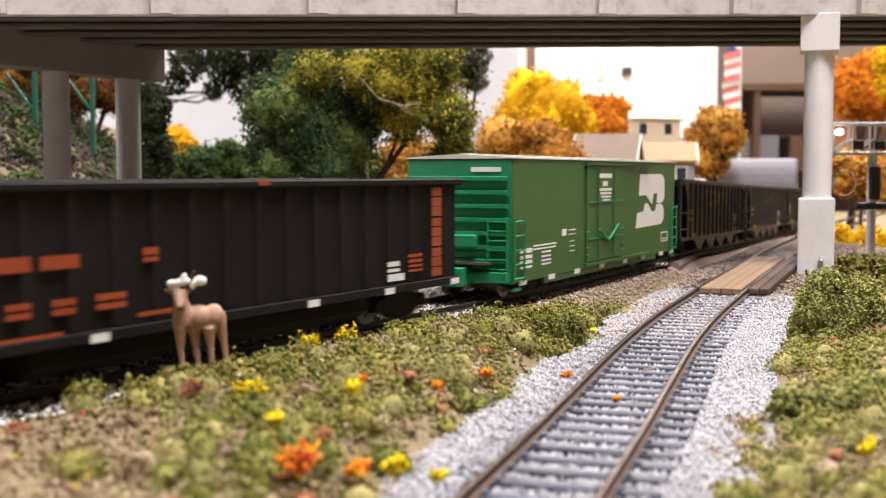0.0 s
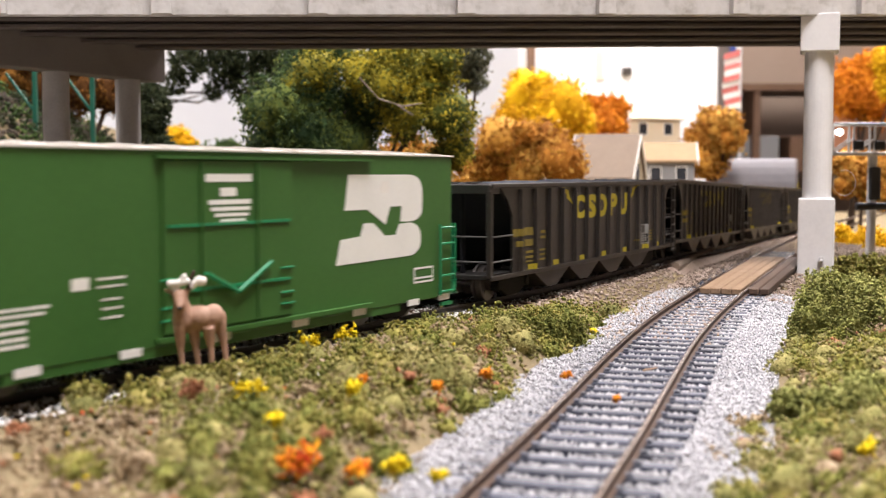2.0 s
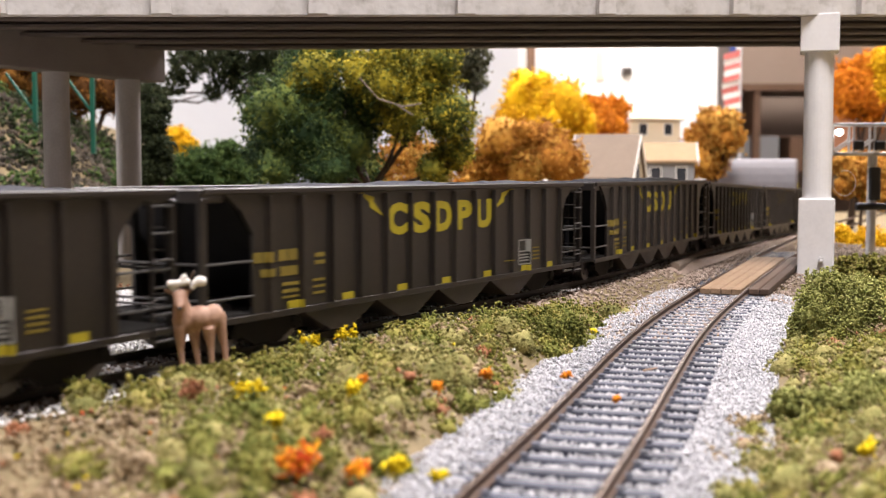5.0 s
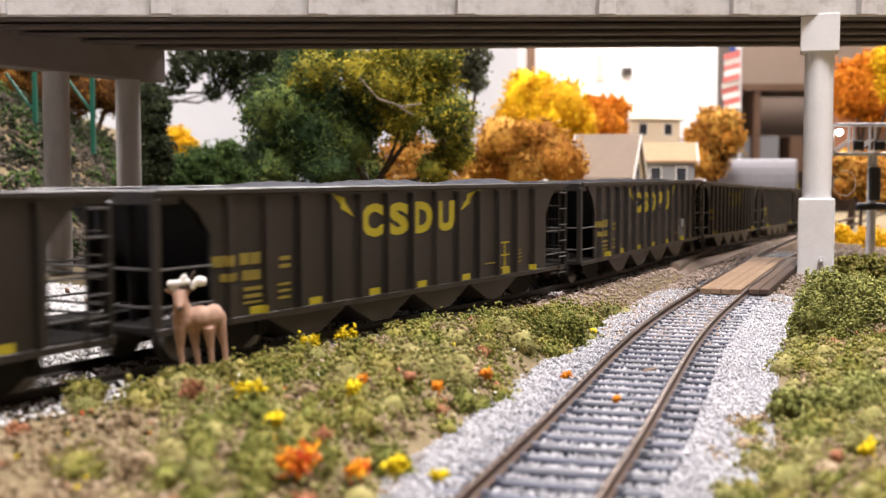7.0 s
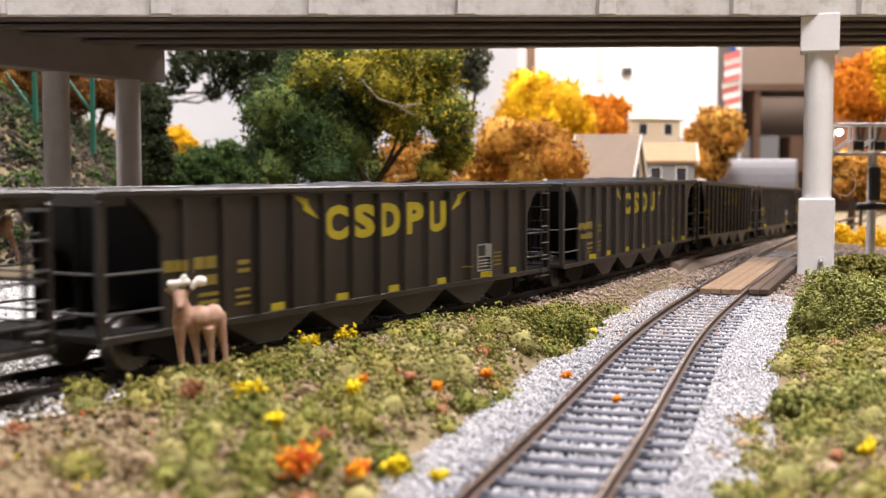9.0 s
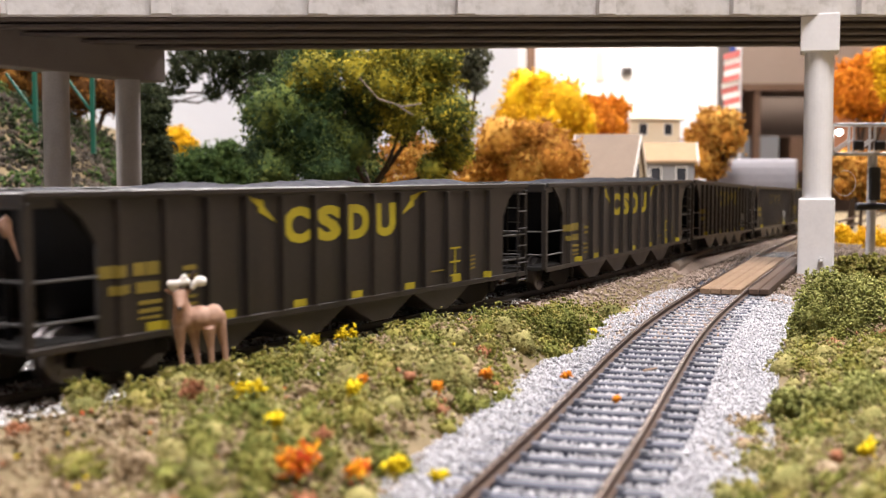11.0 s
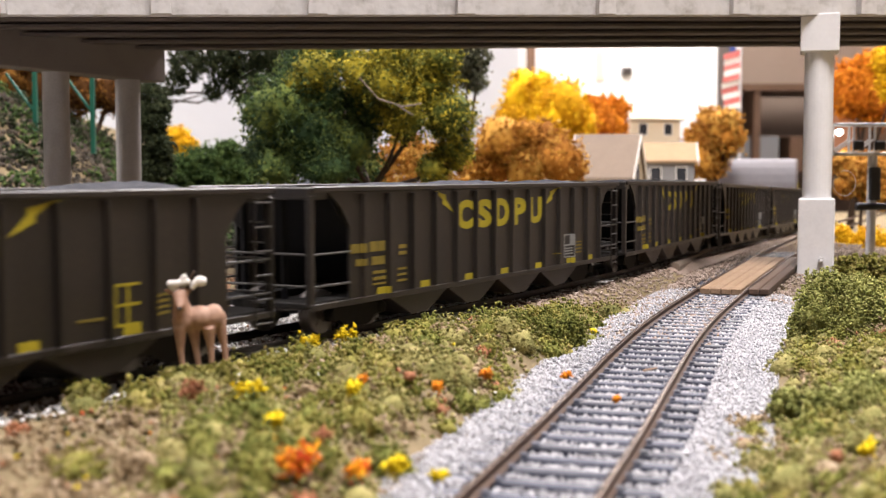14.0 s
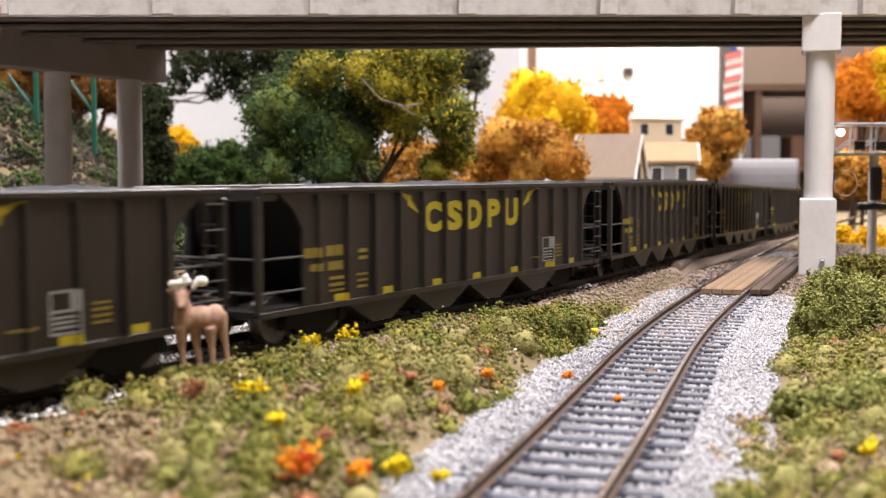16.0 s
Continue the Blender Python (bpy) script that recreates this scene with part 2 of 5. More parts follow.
def block(x0, x1, y0, y1, z0, z1, bevel=0.0):
    return solid(bmesh.new(), x0, x1, y0, y1, z0, z1, bevel)


def rod(bm, a, b, r, n=8, r2=None):
    a, b = Vector(a), Vector(b)
    d = (b - a)
    m = Matrix.Translation((a + b) / 2) @ d.to_track_quat("Z", "Y").to_matrix().to_4x4()
    bmesh.ops.create_cone(bm, cap_ends=True, segments=n, radius1=r, radius2=r if r2 is None else r2, depth=d.length, matrix=m)
    return bm


def extrude(bm, outline, axis, lo, hi):
    """A prism: the outline (pairs) swept along an axis ('x', 'y' or 'z') from lo to hi."""
    def at(p, w):
        return {"x": (w, p[0], p[1]), "y": (p[0], w, p[1]), "z": (p[0], p[1], w)}[axis]
    a = [bm.verts.new(at(p, lo)) for p in outline]
    b = [bm.verts.new(at(p, hi)) for p in outline]
    n = len(outline)
    bm.faces.new(a[::-1])
    bm.faces.new(b)
    for i in range(n):
        bm.faces.new((a[i], a[(i + 1) % n], b[(i + 1) % n], b[i]))
    bmesh.ops.recalc_face_normals(bm, faces=bm.faces)
    return bm


def mesh_of(name, bm, mat):
    me = bpy.data.meshes.new(name)
    bm.to_mesh(me)
    bm.free()
    me.materials.append(mat)
    return me


def part(name, bm, mat, parent, label=""):
    ob = new(name, mesh_of(name, bm, mat))
    ob.parent = parent
    return tagged(ob, label)


def shared(name, me, parent, m, label=""):
    ob = new(name, me)
    ob.parent = parent
    ob.matrix_basis = m
    return tagged(ob, label)


def thing(name, label, category, group="", m=None, kind=""):
    ob = new(name)
    ob.empty_display_size = 0.01
    if m is not None:
        ob.matrix_basis = m
    return tagged(ob, label, category, group, kind)


GLYPHS = {}


def glyph(char, height, width, mat):
    """One bold letter of the built-in font as a thin solid in the x-z plane, centred, facing -y."""
    key = (char, height, width, mat.name)
    if key in GLYPHS:
        return GLYPHS[key]
    cu = bpy.data.curves.new("text", "FONT")
    cu.body, cu.extrude, cu.offset = char, 0.01, 0.052
    cu.resolution_u = 3
    ob = bpy.data.objects.new("text", cu)
    scene.collection.objects.link(ob)
    me = bpy.data.meshes.new_from_object(ob.evaluated_get(bpy.context.evaluated_depsgraph_get()))
    bpy.data.objects.remove(ob)
    bpy.data.curves.remove(cu)
    co = np.empty(len(me.vertices) * 3)
    me.vertices.foreach_get("co", co)
    co = co.reshape(-1, 3)
    lo, hi = co.min(0), co.max(0)
    n = (co - (lo + hi) / 2) / (hi - lo)
    me.vertices.foreach_set("co", np.stack([n[:, 0] * width, -n[:, 2] * 0.0002, n[:, 1] * height], 1).ravel())
    me.materials.clear()
    me.materials.append(mat)
    GLYPHS[key] = me
    return me


OCT = np.array([(1, 0, 0), (-0.5, 0.87, 0), (-0.5, -0.87, 0), (0, 0, 0.9), (0, 0, -0.9)], float)
OCTF = np.array([(0, 1, 3), (1, 2, 3), (2, 0, 3), (1, 0, 4), (2, 1, 4), (0, 2, 4)])
LEAF = np.array([(-1, 0, 0), (0, -0.55, 0.12), (1, 0, 0), (0, 0.55, 0.12), (0, 0, -0.14)], float)
LEAFF = np.array([(0, 1, 3), (1, 2, 3), (1, 0, 4), (2, 1, 4), (3, 2, 4), (0, 3, 4)])


def crumbs(name, pts, size, mat, rng, kindof="grain", flat=1.0):
    """Thousands of loose crumbs (grains or leaves) as one mesh, each one turned and sized at random."""
    base, faces = (OCT, OCTF) if kindof == "grain" else (LEAF, LEAFF)
    n, k = len(pts), len(base)
    q = rng.normal(size=(n, 4))
    q /= np.linalg.norm(q, axis=1)[:, None]
    w, x, y, z = q.T
    R = np.stack([1 - 2 * (y * y + z * z), 2 * (x * y - z * w), 2 * (x * z + y * w), 2 * (x * y + z * w), 1 - 2 * (x * x + z * z),
                  2 * (y * z - x * w), 2 * (x * z - y * w), 2 * (y * z + x * w), 1 - 2 * (x * x + y * y)], 1).reshape(n, 3, 3)
    s = np.asarray(size) * rng.uniform(0.6, 1.4, n)
    shape = base[None] * rng.uniform(0.65, 1.35, (n, k, 1)) * s[:, None, None]
    v = np.einsum("nij,nkj->nki", R, shape)
    v[:, :, 2] *= flat
    v += np.asarray(pts)[:, None, :]
    f = (faces[None] + (np.arange(n) * k)[:, None, None]).reshape(-1, 3)
    me = bpy.data.meshes.new(name)
    nv, nf = n * k, len(f)
    me.vertices.add(nv)
    me.vertices.foreach_set("co", v.ravel().astype(np.float32))
    me.loops.add(nf * 3)
    me.loops.foreach_set("vertex_index", f.ravel().astype(np.int32))
    me.polygons.add(nf)
    me.polygons.foreach_set("loop_start", np.arange(0, nf * 3, 3, dtype=np.int32))
    me.update(calc_edges=True)
    me.validate()
    me.materials.append(mat)
    return me


def icosphere():
    bm = bmesh.new()
    bmesh.ops.create_icosphere(bm, subdivisions=2, radius=1)
    v = np.array([p.co[:] for p in bm.verts])
    f = np.array([[q.index for q in p.verts] for p in bm.faces])
    bm.free()
    return v, f


BALL, BALLF = icosphere()


def cores(name, clumps, scale, mat, rng, rough=0.22):
    """Uneven solid lumps, one for each clump (x, y, z, radius in millimetres), as one mesh."""
    c = np.array(clumps, float) / 1000
    n, k = len(c), len(BALL)
    rad = c[:, 3:4] * scale * (1 + rough * rng.normal(size=(n, k)).clip(-1.5, 1.5))
    v = c[:, None, :3] + BALL[None] * rad[:, :, None]
    f = (BALLF[None] + (np.arange(n) * k)[:, None, None]).reshape(-1, 3)
    me = bpy.data.meshes.new(name)
    me.from_pydata(v.reshape(-1, 3).tolist(), [], f.tolist())
    me.polygons.foreach_set("use_smooth", [True] * len(me.polygons))
    me.materials.append(mat)
    return me


# ---- plan: the two lines and the lie of the land ----
def main_heading(s):
    """Heading of the main line, in radians from the y axis, s metres along it."""
    if s < 0.21:
        u = max(s, -0.3)
        return 0.5328 - 0.1685 * u - 2.11 * u * u
    a = 0.5328 - 0.1685 * 0.21 - 2.11 * 0.0441
    if s < 0.85:
        return a
    return max(0.02, a - (s - 0.85) / 0.9)


STEP = 0.005
MAIN = {}
_p = Vector((0.0, 0.3169))
for _i in range(0, 720):
    MAIN[_i] = _p.copy()
    _h = main_heading((_i + 0.5) * STEP)
    _p = _p + STEP * Vector((math.sin(_h), math.cos(_h)))
_p = Vector((0.0, 0.3169))
for _i in range(0, -130, -1):
    MAIN[_i] = _p.copy()
    _h = main_heading((_i - 0.5) * STEP)
    _p = _p - STEP * Vector((math.sin(_h), math.cos(_h)))
HALF = 0.0187
MAIN_TOP = 0.002


def fall(s):
    return -0.02 * max(0.0, s - 0.24) * min(1.0, max(0.0, s - 0.24) / 0.1)


def main_at(s, off=0.0):
    """Centre of the main line (off: metres further from the camera), top of rail."""
    s = min(max(s, -0.64), 3.58)
    i = math.floor(s / STEP)
    k = s / STEP - i
    p = MAIN[i].lerp(MAIN[i + 1], k)
    h = main_heading(s)
    return Vector((p.x - (HALF + off) * math.cos(h), p.y + (HALF + off) * math.sin(h), MAIN_TOP + fall(s)))


SIDE0 = Vector((0.0211, 0.179))
SIDE_DIR = Vector((0.3180, 1.0)).normalized()


BEND_D = np.arange(-0.3, 1.61, 0.005)
BEND_SLOPE = np.interp(BEND_D, [-0.3, 0.0, 0.02, 0.085, 0.20, 0.9], [0.0, 0.0, -0.016, -0.016, 0.053, 0.133])
BEND_OFF = np.cumsum(BEND_SLOPE) * 0.005 + 0.0002


def bend(d):
    """How far the siding has swung to the right of its first straight, d metres along."""
    return np.interp(d, BEND_D, BEND_OFF)


def siding_angle(d):
    return -math.degrees(math.atan2(SIDE_DIR.x, SIDE_DIR.y) + math.atan(np.interp(d, BEND_D, BEND_SLOPE)))


def siding_across(x, y):
    """Distance to the right of the siding's centre line."""
    d = (x - SIDE0.x) * SIDE_DIR.x + (y - SIDE0.y) * SIDE_DIR.y
    return (x - SIDE0.x) * SIDE_DIR.y - (y - SIDE0.y) * SIDE_DIR.x - bend(d)


def siding_at(d, off=0.0, z=0.0):
    """Centre of the siding d metres along it; off: metres to its right."""
    p = SIDE0 + SIDE_DIR * d
    off = off + float(bend(d))
    return Vector((p.x + SIDE_DIR.y * off, p.y - SIDE_DIR.x * off, z))


MAIN_PTS = np.array([[*main_at(s)[:], s] for s in np.arange(-0.6, 3.5, 0.01)])


def smooth(a, b, x):
    t = np.clip((x - a) / (b - a), 0, 1)
    return t * t * (3 - 2 * t)


def land(x, y):
    """Height of the bare ground (arrays)."""
    x, y = np.asarray(x, float), np.asarray(y, float)
    d2 = siding_across(x, y)
    # distance from the main line, positive on the camera's side
    i = np.argmin((x[..., None] - MAIN_PTS[:, 0]) ** 2 + (y[..., None] - MAIN_PTS[:, 1]) ** 2, axis=-1)
    c = MAIN_PTS[i]
    hd = np.array([main_heading(s) for s in MAIN_PTS[:, 3]])[i]
    d1 = (x - c[..., 0]) * np.cos(hd) - (y - c[..., 1]) * np.sin(hd)
    base = -0.0048 - 0.0215 * np.clip(y - 0.56, 0, None)
    bed = np.maximum(base, -0.0008 * smooth(0.034, 0.022, np.abs(d1)) + base * smooth(0.02, 0.034, np.abs(d1)) + 0.0 * c[..., 2])
    bed = np.where(y > 0.5, base, bed)
    berm = 0.0068 * smooth(-0.018, -0.034, d2) * smooth(0.024, 0.036, d1) * smooth(0.37, 0.27, y)
    right = 0.004 * smooth(0.024, 0.05, d2) * smooth(0.5, 0.35, y)
    hill = 0.130 * smooth(-0.10, -0.38, x + 0.10 * (y - 0.7)) * smooth(0.52, 0.86, y)
    lump = 0.0009 * np.sin(x * 310 + 1.3 * np.sin(y * 170)) * np.sin(y * 260 + 1.1) * smooth(0.026, 0.034, np.abs(d2)) * smooth(0.03, 0.036, np.abs(d1))
    return bed + berm + right + hill + lump
# ---- the ground ----
def grid_sheet(name, xs, ys, mat, label, category):
    X, Y = np.meshgrid(xs, ys, indexing="ij")
    Z = land(X, Y)
    nx, ny = len(xs), len(ys)
    v = np.stack([X, Y, Z], -1).reshape(-1, 3)
    idx = np.arange(nx * ny).reshape(nx, ny)
    f = np.stack([idx[:-1, :-1], idx[1:, :-1], idx[1:, 1:], idx[:-1, 1:]], -1).reshape(-1, 4)
    me = bpy.data.meshes.new(name)
    me.from_pydata(v.tolist(), [], f.tolist())
    me.polygons.foreach_set("use_smooth", [True] * len(me.polygons))
    me.materials.append(mat)
    return tagged(new(name, me), label, category, "", "structure")


xs = np.unique(np.concatenate([np.linspace(-1.8, -0.3, 30), np.arange(-0.3, 0.3, 0.004), np.linspace(0.3, 1.8, 30)]).round(5))
ys = np.unique(np.concatenate([np.linspace(-0.8, 0.05, 10), np.arange(0.05, 0.6, 0.004), np.linspace(0.6, 1.0, 40), np.linspace(1.0, 3.0, 24)]).round(5))
grid_sheet("ground", xs, ys, M_SOIL, "tan scenic soil of a model railway layout", "ground")


# ---- tracks ----
RAIL_H = 0.0019
PROFILE = [(-0.0009, -RAIL_H), (0.0009, -RAIL_H), (0.0009, -RAIL_H + 0.0002), (0.0003, -RAIL_H + 0.0006), (0.0003, -0.0007),
           (0.00045, -0.0005), (0.00045, 0.0), (-0.00045, 0.0), (-0.00045, -0.0005), (-0.0003, -0.0007), (-0.0003, -RAIL_H + 0.0006), (-0.0009, -RAIL_H + 0.0002)]


def sweep(bm, points, profile):
    rows = []
    for i, p in enumerate(points):
        d = (points[min(i + 1, len(points) - 1)] - points[max(i - 1, 0)]).normalized()
        r = Vector((d.y, -d.x, 0)).normalized()
        rows.append([bm.verts.new(p + r * a + Vector((0, 0, b))) for a, b in profile])
    n = len(profile)
    for a, b in zip(rows, rows[1:]):
        for i in range(n):
            bm.faces.new((a[i], a[(i + 1) % n], b[(i + 1) % n], b[i]))
    bm.faces.new(rows[0][::-1])
    bm.faces.new(rows[-1])
    bmesh.ops.recalc_face_normals(bm, faces=bm.faces)
    return bm


TOPPER = [(-0.0003, 0.0), (0.0003, 0.0), (0.00025, 0.00006), (-0.00025, 0.00006)]
siding = thing("siding_track", "rusty rail siding on blue-black ties in grey ballast", "railway track", kind="structure")
for side in (-1, 1):
    pts = [siding_at(d, side * 0.0086) for d in np.arange(-0.12, 1.3, 0.02)]
    r = part("rail", sweep(bmesh.new(), pts, PROFILE), M_RAIL, siding, "rust-brown rail")
    part("rail_head", sweep(bmesh.new(), pts, TOPPER), M_RAILTOP, r, "worn shiny rail head")
tie_me = mesh_of("tie", block(-0.0155, 0.0155, -0.00125, 0.00125, -0.0018, 0, 0.00025), M_TIE)
chair_me = mesh_of("tie_plate", block(-0.0018, 0.0018, -0.001, 0.001, -0.0001, 0.00045, 0.00015), M_TIE)
rt = random.Random(4)
for i in range(76):
    d = -0.065 + i * 0.0074
    p = siding_at(d, rt.uniform(-0.0003, 0.0003), -RAIL_H - 0.0001)
    ang = siding_angle(d) + rt.uniform(-0.8, 0.8)
    t = shared("tie", tie_me, siding, pose(*p, 0, 0, ang))
    if d < 0.25:
        for side in (-1, 1):
            shared("tie_plate", chair_me, t, pose(side * 0.0086, 0, 0))

mainline = thing("main_line_track", "dark main line rails on black ties", "railway track", kind="structure")
for off in (-0.0086, 0.0086):
    pts = [main_at(s, off) for s in np.arange(-0.5, 3.4, 0.02)]
    r = part("rail", sweep(bmesh.new(), pts, PROFILE), M_RAIL_SHADED, mainline, "dark rail with web shade in its colour")
    part("rail_head", sweep(bmesh.new(), pts, TOPPER), M_RAILTOP, r, "polished rail head")
tie2_me = mesh_of("tie", block(-0.0155, 0.0155, -0.00125, 0.00125, -0.0018, 0, 0.00025), M_TIMBERD)
for i in range(130):
    s = -0.22 + i * 0.0074
    p = main_at(s)
    shared("tie", tie2_me, mainline, pose(p.x, p.y, p.z - RAIL_H - 0.0001, 0, 0, -math.degrees(main_heading(s))))

# ---- ballast ----
rng = np.random.default_rng(7)


def strip_points(n, lo, hi, along):
    """n random points over a strip: along(d, off) gives the place."""
    d = rng.uniform(lo[0], hi[0], n)
    o = rng.uniform(lo[1], hi[1], n)
    return np.array([along(a, b)[:] for a, b in zip(d, o)])


bed = bmesh.new()
sweep(bed, [siding_at(d, 0.001) for d in np.arange(-0.12, 0.27, 0.02)],
      [(-0.026, -0.0055), (0.028, -0.0055), (0.024, -0.0044), (0.017, -0.0037), (-0.017, -0.0037), (-0.022, -0.0044)])
bedob = tagged(new("ballast_bed", mesh_of("ballast_bed", bed, M_BED)), "grey ballast bed under the siding", "ballast", "", "structure")
pts = strip_points(56000, (-0.075, -0.0245), (0.17, 0.029), siding_at)
far = strip_points(9000, (0.17, -0.0245), (0.26, 0.032), siding_at)
dust = strip_points(9000, (0.12, -0.0245), (0.60, 0.034), siding_at)


def ballast_heights(p, off, high):
    along = (p[:, 0] - SIDE0.x) * SIDE_DIR.x + (p[:, 1] - SIDE0.y) * SIDE_DIR.y
    a = np.abs(off)
    z = np.where(a < 0.0158, -0.0031 + 0.0003 * smooth(0.10, 0.15, along), -0.0030 - 0.0010 * smooth(0.017, 0.026, a)) + 0.0009 * smooth(-0.0100, -0.0125, off)
    return z + high * rng.uniform(-0.2, 1.0, len(p))


def siding_off(p):
    return siding_across(p[:, 0], p[:, 1])


for group, size, stone in ((pts, 0.00036, M_BALLAST), (far, 0.00050, M_BALLAST), (dust, 0.00065, M_DIRT)):
    group[:, 2] = ballast_heights(group, siding_off(group), 0.0006)
    keep = np.ones(len(group), bool)
    dd = (group[:, 0] - SIDE0.x) * SIDE_DIR.x + (group[:, 1] - SIDE0.y) * SIDE_DIR.y
    on_tie = (np.abs(((dd + 0.065 + 0.0037) % 0.0074) - 0.0037) < 0.0013) & (np.abs(siding_off(group)) < 0.0155)
    keep &= ~(on_tie & (rng.random(len(group)) < 0.93 - 0.10 * smooth(0.10, 0.15, dd)))
    keep &= np.abs(np.abs(siding_off(group)) - 0.0086) > 0.0009
    if stone is M_DIRT:
        keep &= (siding_off(group) < 0.011) | (dd > 0.235)
    sel = group[keep]
    tagged(new("siding_ballast", crumbs("siding_ballast", sel, size, stone, rng)), "brown road dust over the siding ballast" if stone is M_DIRT else "pale grey crushed stone ballast of the siding", "ballast", "", "stuff")
bed = bmesh.new()
sweep(bed, [main_at(s) - Vector((0, 0, 0.0)) for s in np.arange(-0.5, 1.6, 0.03)],
      [(-0.030, -0.0066), (0.021, -0.0066), (0.018, -0.0040), (0.016, -0.0030), (-0.018, -0.0030), (-0.024, -0.0040)])
tagged(new("main_ballast_bed", mesh_of("main_ballast_bed", bed, M_DIRT)), "dusty brown-grey bed under the main line", "ballast", "", "structure")
pts = np.concatenate([strip_points(16000, (-0.24, -0.022), (0.03, 0.075), main_at), strip_points(12000, (0.03, -0.0135), (0.30, 0.075), main_at)])
pts2 = strip_points(5000, (0.30, -0.0135), (0.95, 0.03), main_at)
for g, size in ((pts, 0.00055), (pts2, 0.0008)):
    g[:, 2] += -0.0024 + 0.0005 * rng.uniform(-0.3, 1, len(g))
    tagged(new("main_ballast", crumbs("main_ballast", g, size, M_BALLAST2, rng)), "grey crushed stone ballast of the main line", "ballast", "", "stuff")

g = strip_points(34000, (-0.45, 0.03), (0.05, 0.30), main_at)
g[:, 2] = np.maximum(land(g[:, 0], g[:, 1]), -0.004) + 0.0006 * rng.uniform(-0.3, 1, len(g))
tagged(new("yard_gravel", crumbs("yard_gravel", g, 0.0016, M_BALLAST2, rng)), "pale grey gravel behind the main line", "gravel", "", "stuff")

d = rng.normal(size=(5000, 2)) * (0.040, 0.030) + (0.0, 0.455)
g = np.concatenate([d, (np.maximum(land(d[:, 0], d[:, 1]), -0.003) + 0.0012)[:, None]], 1)
i = np.argmin((g[:, None, 0] - MAIN_PTS[:, 0]) ** 2 + (g[:, None, 1] - MAIN_PTS[:, 1]) ** 2, axis=1)
hd = np.array([main_heading(q) for q in MAIN_PTS[i, 3]])
g = g[(g[:, 0] - MAIN_PTS[i, 0]) * np.cos(hd) - (g[:, 1] - MAIN_PTS[i, 1]) * np.sin(hd) < -0.021]
tagged(new("brown_dirt", crumbs("brown_dirt", g, 0.0011, M_BROWNDIRT, rng)), "rust-brown dirt spilled behind the main line", "dirt", "", "stuff")

# ---- the dirt road and its grade crossing ----
crossing = thing("grade_crossing", "weathered tan timber grade crossing between the siding rails", "grade crossing", kind="structure")
plank_me = mesh_of("plank", block(-0.00175, 0.00175, -0.085, 0.085, -0.0022, 0.0, 0.0003), M_TIMBER)
ang = siding_angle(0.332)
for o in (-0.0056, -0.0019, 0.0018, 0.0055):
    shared("plank", plank_me, crossing, pose(*siding_at(0.332, o, 0.0002), 0, 0, ang + rt.uniform(-0.15, 0.15)))
edge_me = mesh_of("edge_timber", block(-0.0017, 0.0017, -0.085, 0.085, -0.0022, 0.0, 0.0003), M_TIMBERD)
for o in (0.0115, 0.0152):
    shared("edge_timber", edge_me, crossing, pose(*siding_at(0.332, o, 0.0004), 0, 0, ang), "dark edge timber")
log = thing("track_timber", "weathered brown timber lying beside the main line", "timber")
bm = bmesh.new()
rod(bm, (0.1050, 0.5240, -0.0014), (0.1560, 0.6700, -0.0034), 0.0026, 10)
part("plank", bm, M_SNAG, log)
n = 30000
xy = np.stack([rng.uniform(0.03, 0.30, n), rng.uniform(0.33, 0.80, n)], 1)
off = siding_across(xy[:, 0], xy[:, 1])
xy = xy[(np.abs(off) > 0.02) & (off < 0.07) & (off > -0.07)]
p3 = np.concatenate([xy, (land(xy[:, 0], xy[:, 1]) + 0.0003)[:, None]], 1)
tagged(new("road_gravel", crumbs("road_gravel", p3, 0.0009, M_DIRT, rng, flat=0.6)), "brown gravel of the dirt road at the crossing", "gravel", "", "stuff")

# ---- the highway bridge ----
U = Vector((0.291, 0.0619, 0.0083)).normalized()
V = Vector((-U.y, U.x, 0)).normalized()
W = U.cross(V)
BR = Matrix((( U.x, V.x, W.x, 0.0087), (U.y, V.y, W.y, 0.4735), (U.z, V.z, W.z, 0.1051), (0, 0, 0, 1)))
bridge = thing("highway_bridge", "grey painted concrete highway bridge over the tracks", "bridge", m=BR)
part("parapet", block(-0.6, 0.6, 0.0, 0.0045, 0.0, 0.021, 0.0004), M_PARAPET, bridge, "chipped white parapet")
part("parapet", block(-0.6, 0.6, 0.135, 0.1395, 0.006, 0.021, 0.0004), M_PARAPET, bridge, "chipped white parapet")
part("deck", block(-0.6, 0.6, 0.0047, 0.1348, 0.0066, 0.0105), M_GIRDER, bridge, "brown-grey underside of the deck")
post_me = mesh_of("parapet_post", extrude(bmesh.new(), [(-0.0038, 0.0003), (0.0038, 0.0003), (0.0026, 0.021), (-0.0026, 0.021)], "y", -0.0042, -0.00005), M_PARAPET)
for k in range(-9, 10):
    shared("parapet_post", post_me, bridge, pose(0.0596 * k, 0, 0))
gird = [(-0.0042, 0.0), (0.0042, 0.0), (0.0042, 0.0012), (0.0012, 0.0022), (0.0012, 0.0064), (-0.0012, 0.0064), (-0.0012, 0.0022), (-0.0042, 0.0012)]
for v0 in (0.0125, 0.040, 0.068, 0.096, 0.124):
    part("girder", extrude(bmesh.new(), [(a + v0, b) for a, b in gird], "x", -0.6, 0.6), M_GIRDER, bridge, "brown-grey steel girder")


